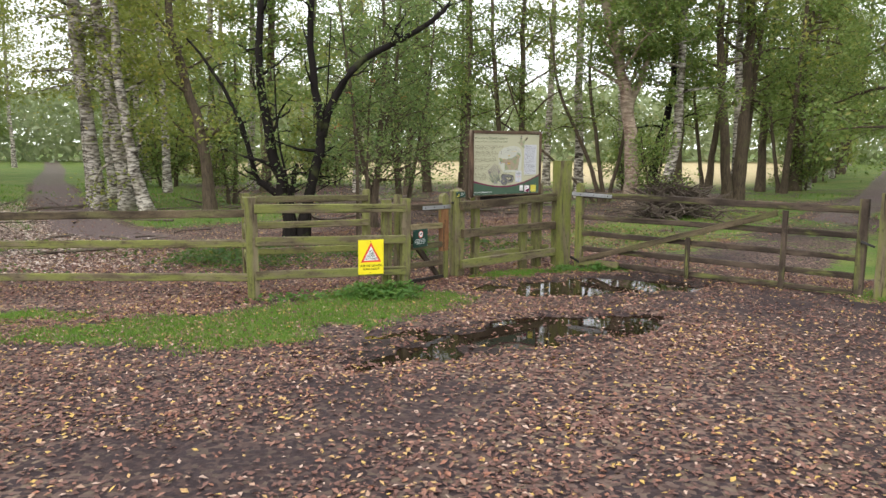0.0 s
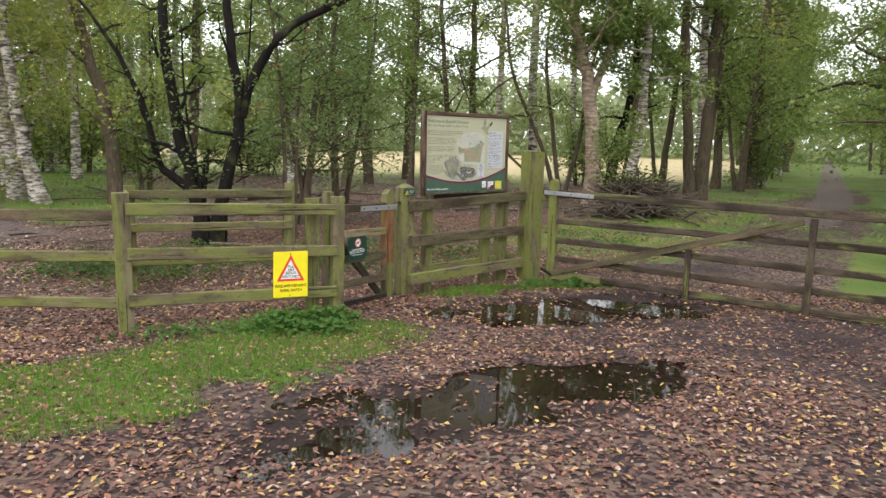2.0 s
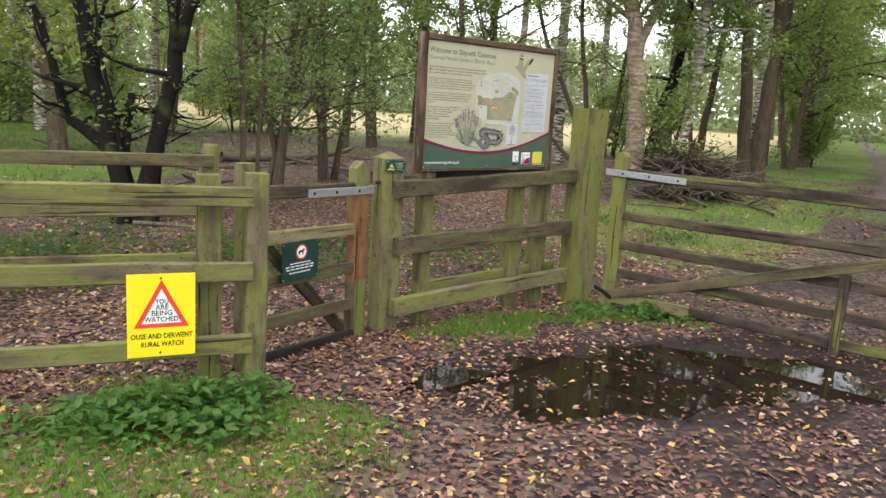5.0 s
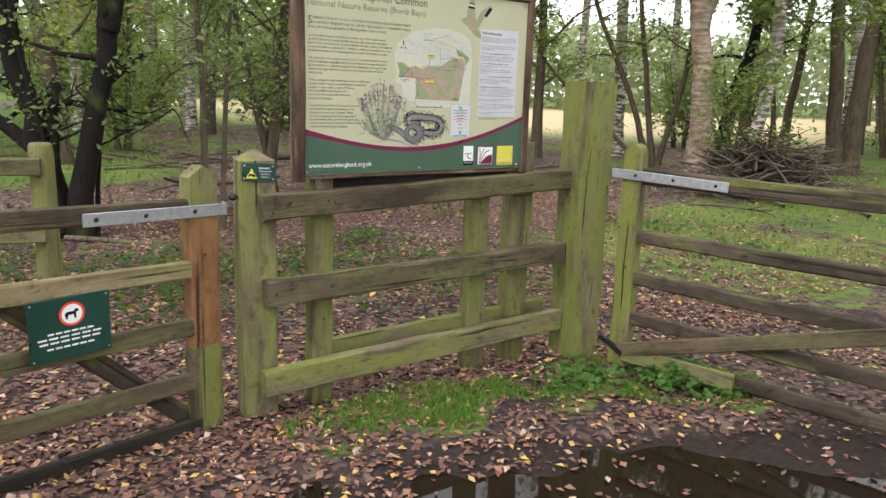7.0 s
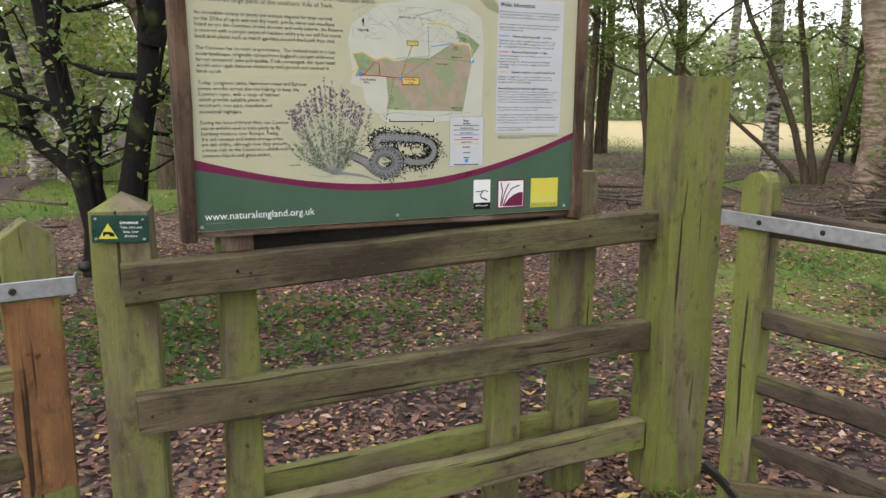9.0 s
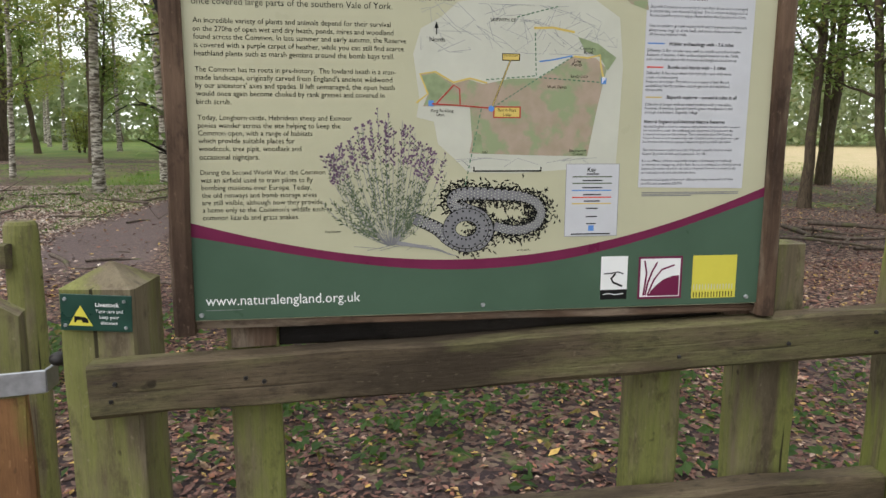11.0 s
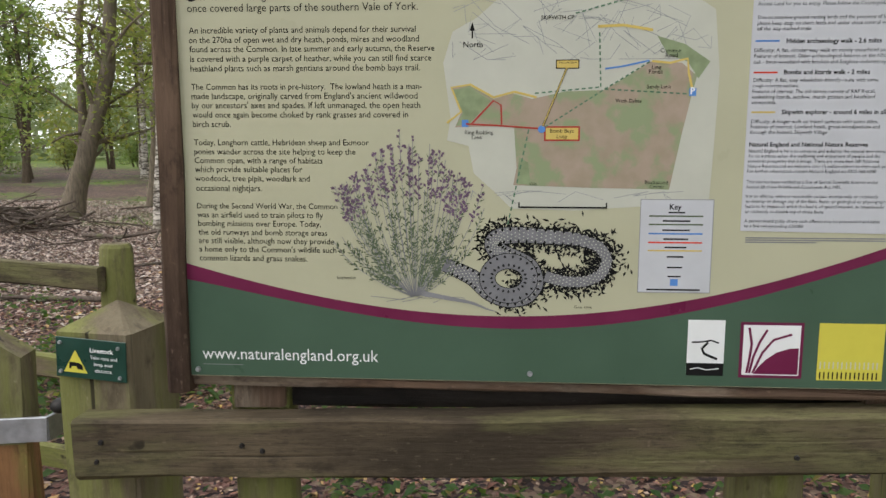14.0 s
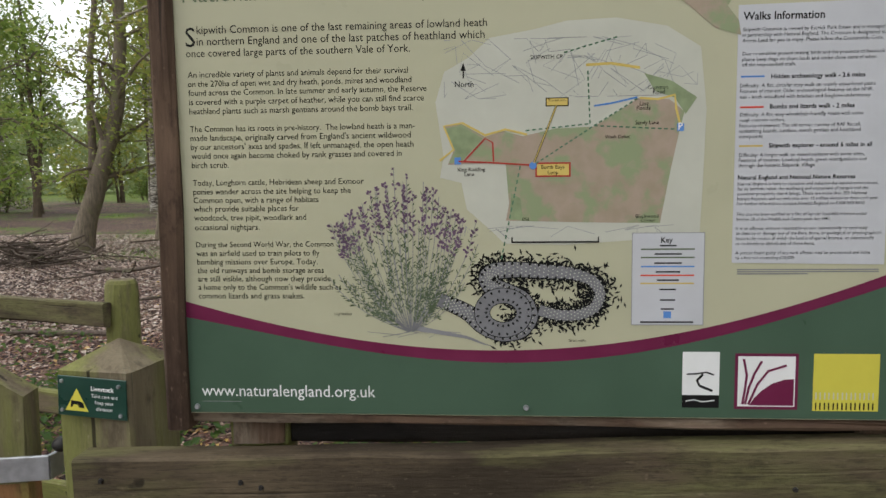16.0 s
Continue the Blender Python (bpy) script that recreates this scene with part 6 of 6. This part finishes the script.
# spreading oaks whose boughs close over the eastern path
for (x, y, sc, a) in ((35.5, 16.6, 0.95, 200), (38.5, 9.4, 1.0, 20), (47.5, 21.5, 1.05, 150), (50.5, 14.0, 1.05, 300), (62, 25.5, 1.1, 90)):
    copy_thing(TRACK_OAK, pose(x, y, ground_z(x, y), 0, 0, a)).scale = (sc,) * 3

# far woods round the heath, their leaf colour standing in for haze
rf = np.random.default_rng(91)
n = 75000
az = np.radians(np.where(rf.uniform(0, 1, n) < 0.72, rf.uniform(-45, 85, n), rf.uniform(85, 315, n)))
front = 100 + 14 * vnoise(az * 12, az * 0, 1.0, 71)
rr = front + rf.uniform(0, 1, n) ** 1.5 * 30
top = 10 + 3.5 * vnoise(az * 30, rr * 0.1, 1.0, 73)
zz = rf.uniform(0, 1, n) ** 0.8 * top
c = np.stack([rr * np.sin(az), rr * np.cos(az), zz - 0.3], -1) + rf.normal(0, 0.4, (n, 3))
tagged(new("far_woods", leaf_mesh("far_woods", rf, c, 0.55, M_LEAF_HAZE, 0.2)), "green edge of far woods round the heath, coloured pale for haze", "woods", kind="stuff")


# ---- things on the ground ----
def region(rng, n, x0, x1, y0, y1):
    return rng.uniform(x0, x1, n), rng.uniform(y0, y1, n)


def fallen(rng, x, y, size):
    """Curled fallen leaves lying on the ground or on the puddles."""
    n = len(x)
    z = heights(x, y)
    for p in PUDDLES:
        z = np.where((puddle_r(p, x, y) < 1.5) & (z < p[5]), p[5], z)
    c = np.stack([x, y, z + rng.uniform(0.004, 0.016, n)], -1)
    yaw = rng.uniform(0, 2 * np.pi, n)
    tilt = rng.normal(0, 0.22, (n, 2))
    a = np.stack([np.cos(yaw), np.sin(yaw), tilt[:, 0]], -1)
    b = np.stack([-np.sin(yaw), np.cos(yaw), tilt[:, 1]], -1)
    s = (size * rng.uniform(0.55, 1.35, n))[:, None]
    up = np.array([[0, 0, 1.0]])
    curl = rng.uniform(-0.1, 0.5, n)[:, None]
    w = rng.uniform(0.42, 0.75, n)[:, None]
    v = np.stack([c - a * s, c + b * s * w + up * s * curl, c + a * s + up * s * curl * 0.4, c - b * s * w + up * s * curl, c - up * s * 0.05 + up * 0.003], 1)
    o = np.arange(n)[:, None] * 5
    f = np.concatenate([o + np.array([[0, 4, 2, 1]]), o + np.array([[0, 3, 2, 4]])], 0)
    return v.reshape(-1, 3), f


rl = np.random.default_rng(201)
sets, dry = [], []
for (n, x0, x1, y0, y1, sz, k) in ((140000, 0, 11.5, 0.8, 9.0, 0.0205, 1.0), (130000, -2, 15, 8, 15, 0.0185, 1.0), (60000, 2, 28, 8, 32, 0.032, 1.0), (120000, -9, 5.5, 9.5, 30, 0.031, 0.0)):
    x, y = region(rl, n, x0, x1, y0, y1)
    g, m, s, lt = zones(x, y)
    water = np.zeros(n, bool)
    for p in PUDDLES:
        water |= (puddle_r(p, x, y) < 1.2) & (heights(x, y) < p[5])
    chance = np.clip(0.16 + 0.76 * lt + 0.35 * vnoise(x, y, 1.3, 88) - 0.25 * s, 0.03, 1)
    chance = np.clip(chance * (0.95 + 0.7 * vnoise(x, y, 0.8, 89)), 0.04, 1)
    chance = np.where(water, 0.05 + 0.3 * np.clip(vnoise(x, y, 2.2, 90), 0, 1), chance)
    chance = chance * (1 - 0.75 * trail(x, y))
    chance = np.where((g > 0.3) & (y < 9), np.maximum(chance, 0.5 + 0.4 * vnoise(x, y, 1.6, 92)), chance)
    if not k:
        chance = 0.75 * (1 - trail(x, y)) * smooth(11.5, 15.5, y + vnoise(x, y, 0.6, 93)) * (1 - smooth(3.5, 5.5, x))
    keep = rl.uniform(0, 1, n) < chance
    (sets if k else dry).append(fallen(rl, x[keep], y[keep], sz))
tagged(new("leaf_litter", mesh_from("leaf_litter", *join(sets), M_FALLEN)), "brown, tan and yellow fallen leaves strewn over the earth", "fallen leaves", kind="stuff")
tagged(new("leaf_litter", mesh_from("leaf_litter", *join(dry), M_DRY)), "pale dry leaves covering the floor of the open wood", "fallen leaves", kind="stuff")


def blades(rng, x, y, h, w):
    """Thin grass blades, a bent pair of triangles each."""
    n = len(x)
    b = np.stack([x, y, heights(x, y) - 0.005], -1)
    yaw = rng.uniform(0, 2 * np.pi, n)
    side = np.stack([np.cos(yaw), np.sin(yaw), np.zeros(n)], -1) * (w * rng.uniform(0.6, 1.3, n))[:, None]
    ln = rng.normal(0, 0.5, (n, 2))
    hh = (h * rng.uniform(0.45, 1.3, n))[:, None]
    tip = b + np.concatenate([ln * hh, hh], 1)
    midp = b + np.concatenate([ln * hh * 0.3, hh * 0.55], 1)
    v = np.stack([b - side, b + side, midp + side * 0.7, tip, midp - side * 0.7], 1).reshape(-1, 3)
    o = np.arange(n)[:, None] * 5
    f = np.concatenate([o + np.array([[0, 1, 2, 4]])], 0)
    t = o + np.array([[4, 2, 3, 3]])
    return v, f, t[:, :3]


def grass_object(rng, boxes, label):
    vs, tris, o = [], [], 0
    for (n, x0, x1, y0, y1, h, w, low) in boxes:
        x, y = region(rng, n, x0, x1, y0, y1)
        g = zones(x, y)[0] + 0.35 * vnoise(x, y, 2.2, 61)
        keep = g - 0.3 * (vnoise(x, y, 6.0, 65) > 0.2) > low + rng.uniform(0, 0.35, n)
        v, q, t = blades(rng, x[keep], y[keep], h, w)
        vs.append(v)
        tris.append(np.concatenate([q[:, [0, 1, 2]], q[:, [0, 2, 3]], t]) + o)
        o += len(v)
    return tagged(new("grass", mesh_from("grass", np.concatenate(vs), np.concatenate(tris), M_GRASS)), label, "grass", kind="stuff")


rg2 = np.random.default_rng(301)
grass_object(rg2, ((80000, -1, 6.2, 5.3, 9.5, 0.055, 0.0034, 0.25), (36000, 6.9, 10.2, 7.1, 8.6, 0.06, 0.003, 0.42), (14000, 9.2, 12.5, 0, 4.2, 0.07, 0.0035, 0.4),
                   (30000, -3, 22, 8.5, 19, 0.08, 0.006, 0.5), (34000, -10, 34, 12, 42, 0.10, 0.012, 0.5)), "short green grass growing in tufts through the leaves")


def low_plants(name, rng, spots, leaf, mat, label, category):
    """Low leafy plants: clumps of leaves on short stalks round the spots (x, y, spread, height, leaves)."""
    cs = []
    for (x, y, sp, h, n) in spots:
        px, py = rng.normal(x, sp, n), rng.normal(y, sp * 0.75, n)
        r = np.hypot(px - x, py - y) / sp
        hz = np.maximum(0.02, h * (1 - 0.32 * r)) * rng.uniform(0.25, 1.05, n)
        cs.append(np.stack([px, py, heights(px, py) + hz], -1))
    return tagged(new(name, leaf_mesh(name, rng, np.concatenate(cs), leaf, mat, 1.4, 0.62)), label, category, kind="stuff")


rn = np.random.default_rng(401)
spots = [(5.0 + 0.22 * k, 7.72 - 0.05 * k + 0.04 * (k % 2), 0.14, 0.21, 170) for k in range(4)] + [(5.4, 7.35, 0.14, 0.15, 140), (5.1, 7.5, 0.15, 0.14, 130)]
spots += [(4.1 + 0.3 * k, 8.15 - 0.11 * k, 0.2, 0.10, 45) for k in range(5)] + [(9.50, 7.45, 0.14, 0.16, 260), (9.62, 7.15, 0.1, 0.10, 120), (9.0, 7.75, 0.18, 0.09, 120)]
spots = [(x, y, sp, h, int(n * 1.7)) for x, y, sp, h, n in spots]
low_plants("nettles", rn, spots, 0.031, M_NETTLE, "bright green nettles and ground ivy at the fence foot", "nettles")
spots = [(rn.uniform(7.2, 10.2), rn.uniform(10.2, 12.2), 0.28, 0.22, 130) for k in range(16)] + [(rn.uniform(4.4, 6.6), rn.uniform(10.0, 13.0), 0.35, 0.3, 190) for k in range(16)]
spots += [(rn.uniform(8.8, 14), rn.uniform(9.0, 13.5), 0.3, 0.16, 90) for k in range(12)] + [(rn.uniform(-2, 4.0), rn.uniform(11.0, 17), 0.4, 0.3, 140) for k in range(10)]
low_plants("brambles", rn, spots, 0.034, M_BRAMBLE, "dark green brambles sprawling over the leaf litter", "brambles")


# ---- sticks ----
def stick_mesh(rng, length, r, forks=2):
    line = wander(rng, (0, 0, 0), (1, 0, 0), length, 8, 0.10)
    line[:, 2] *= 0.4
    ps = [tube(line, np.linspace(r, r * 0.45, 9), 5)]
    for k in range(forks):
        j = int(rng.integers(2, 7))
        w = np.array([0.8, rng.uniform(-0.7, 0.7), rng.uniform(0.0, 0.15)])
        ps.append(tube(wander(rng, line[j], w, length * rng.uniform(0.25, 0.45), 5, 0.14), np.linspace(r * 0.55, r * 0.2, 6), 5))
    return mesh_from("stick", *join(ps), M_STICK, True)


rs = np.random.default_rng(501)
STICKS = [stick_mesh(rs, *a) for a in ((1.7, 0.028), (1.3, 0.022), (2.6, 0.035), (1.0, 0.018), (2.2, 0.024), (3.2, 0.05, 3))]
pile = thing("brushwood_pile", 18.8, 12.3, ground_z(18.8, 12.3), "heaped pile of cut grey brushwood beside a birch", "brushwood pile")
for k in range(280):
    a, rr_ = rs.uniform(0, 2 * math.pi), abs(rs.normal(0, 0.7))
    x, y = 18.8 + rr_ * math.cos(a) * 1.35, 12.3 + rr_ * math.sin(a)
    z = max(0.02, 0.95 * math.exp(-rr_ * rr_ / 1.4)) * rs.uniform(0.05, 1.0)
    yaw = rs.uniform(0, 360)
    m = pose(x, y, pile.location.z + z, rs.uniform(0, 360), rs.normal(0, 13), yaw) @ Matrix.Translation((-0.75, 0, 0))
    part("stick", STICKS[(0, 1, 3, 1)[k % 4]], pile, m)
low_pile = thing("brushwood_pile", -0.9, 21.6, ground_z(-0.9, 21.6), "low tangled heap of dead grey branches in open woodland", "brushwood pile")
for k in range(60):
    a, rr_ = rs.uniform(0, 2 * math.pi), abs(rs.normal(0, 0.8))
    x, y = -0.9 + rr_ * math.cos(a) * 1.6, 21.6 + rr_ * math.sin(a)
    z = max(0.03, 0.6 * math.exp(-rr_ * rr_ / 1.5)) * rs.uniform(0.05, 1.0)
    part("stick", STICKS[(0, 1, 4, 3)[k % 4]], low_pile, pose(x, y, low_pile.location.z + z, rs.uniform(0, 360), rs.normal(0, 9), rs.uniform(0, 360)) @ Matrix.Translation((-0.8, 0, 0)))
for k in range(70):
    if k < 34:
        x, y = rs.uniform(9, 18), rs.uniform(14.5, 23)
    else:
        x, y = rs.uniform(-3, 8), rs.uniform(13, 27)
    if line_dist(np.array([x]), np.array([y]), PATH_EAST)[0] < 2:
        continue
    ob = new("fallen_branch", STICKS[int(rs.integers(0, 6))])
    ob.matrix_basis = pose(x, y, ground_z(x, y) + 0.03, rs.uniform(-8, 8), rs.normal(-1, 2), rs.uniform(0, 360))
    tagged(ob, "dead grey branch lying in the leaf litter", "fallen branch", "fallen branches")
# long dead trunk lying behind the rowans
ob = new("fallen_log", mesh_from("fallen_log", *tube(wander(rs, (0, 0, 0), (1, 0, 0.02), 4.2, 10, 0.12), np.linspace(0.13, 0.05, 11), 9), M_STICK, True))
ob.matrix_basis = pose(12.2, 21.0, ground_z(12.2, 21.0) + 0.15, 0, 0, -18)
tagged(ob, "dead fallen log lying in the open wood", "fallen log")
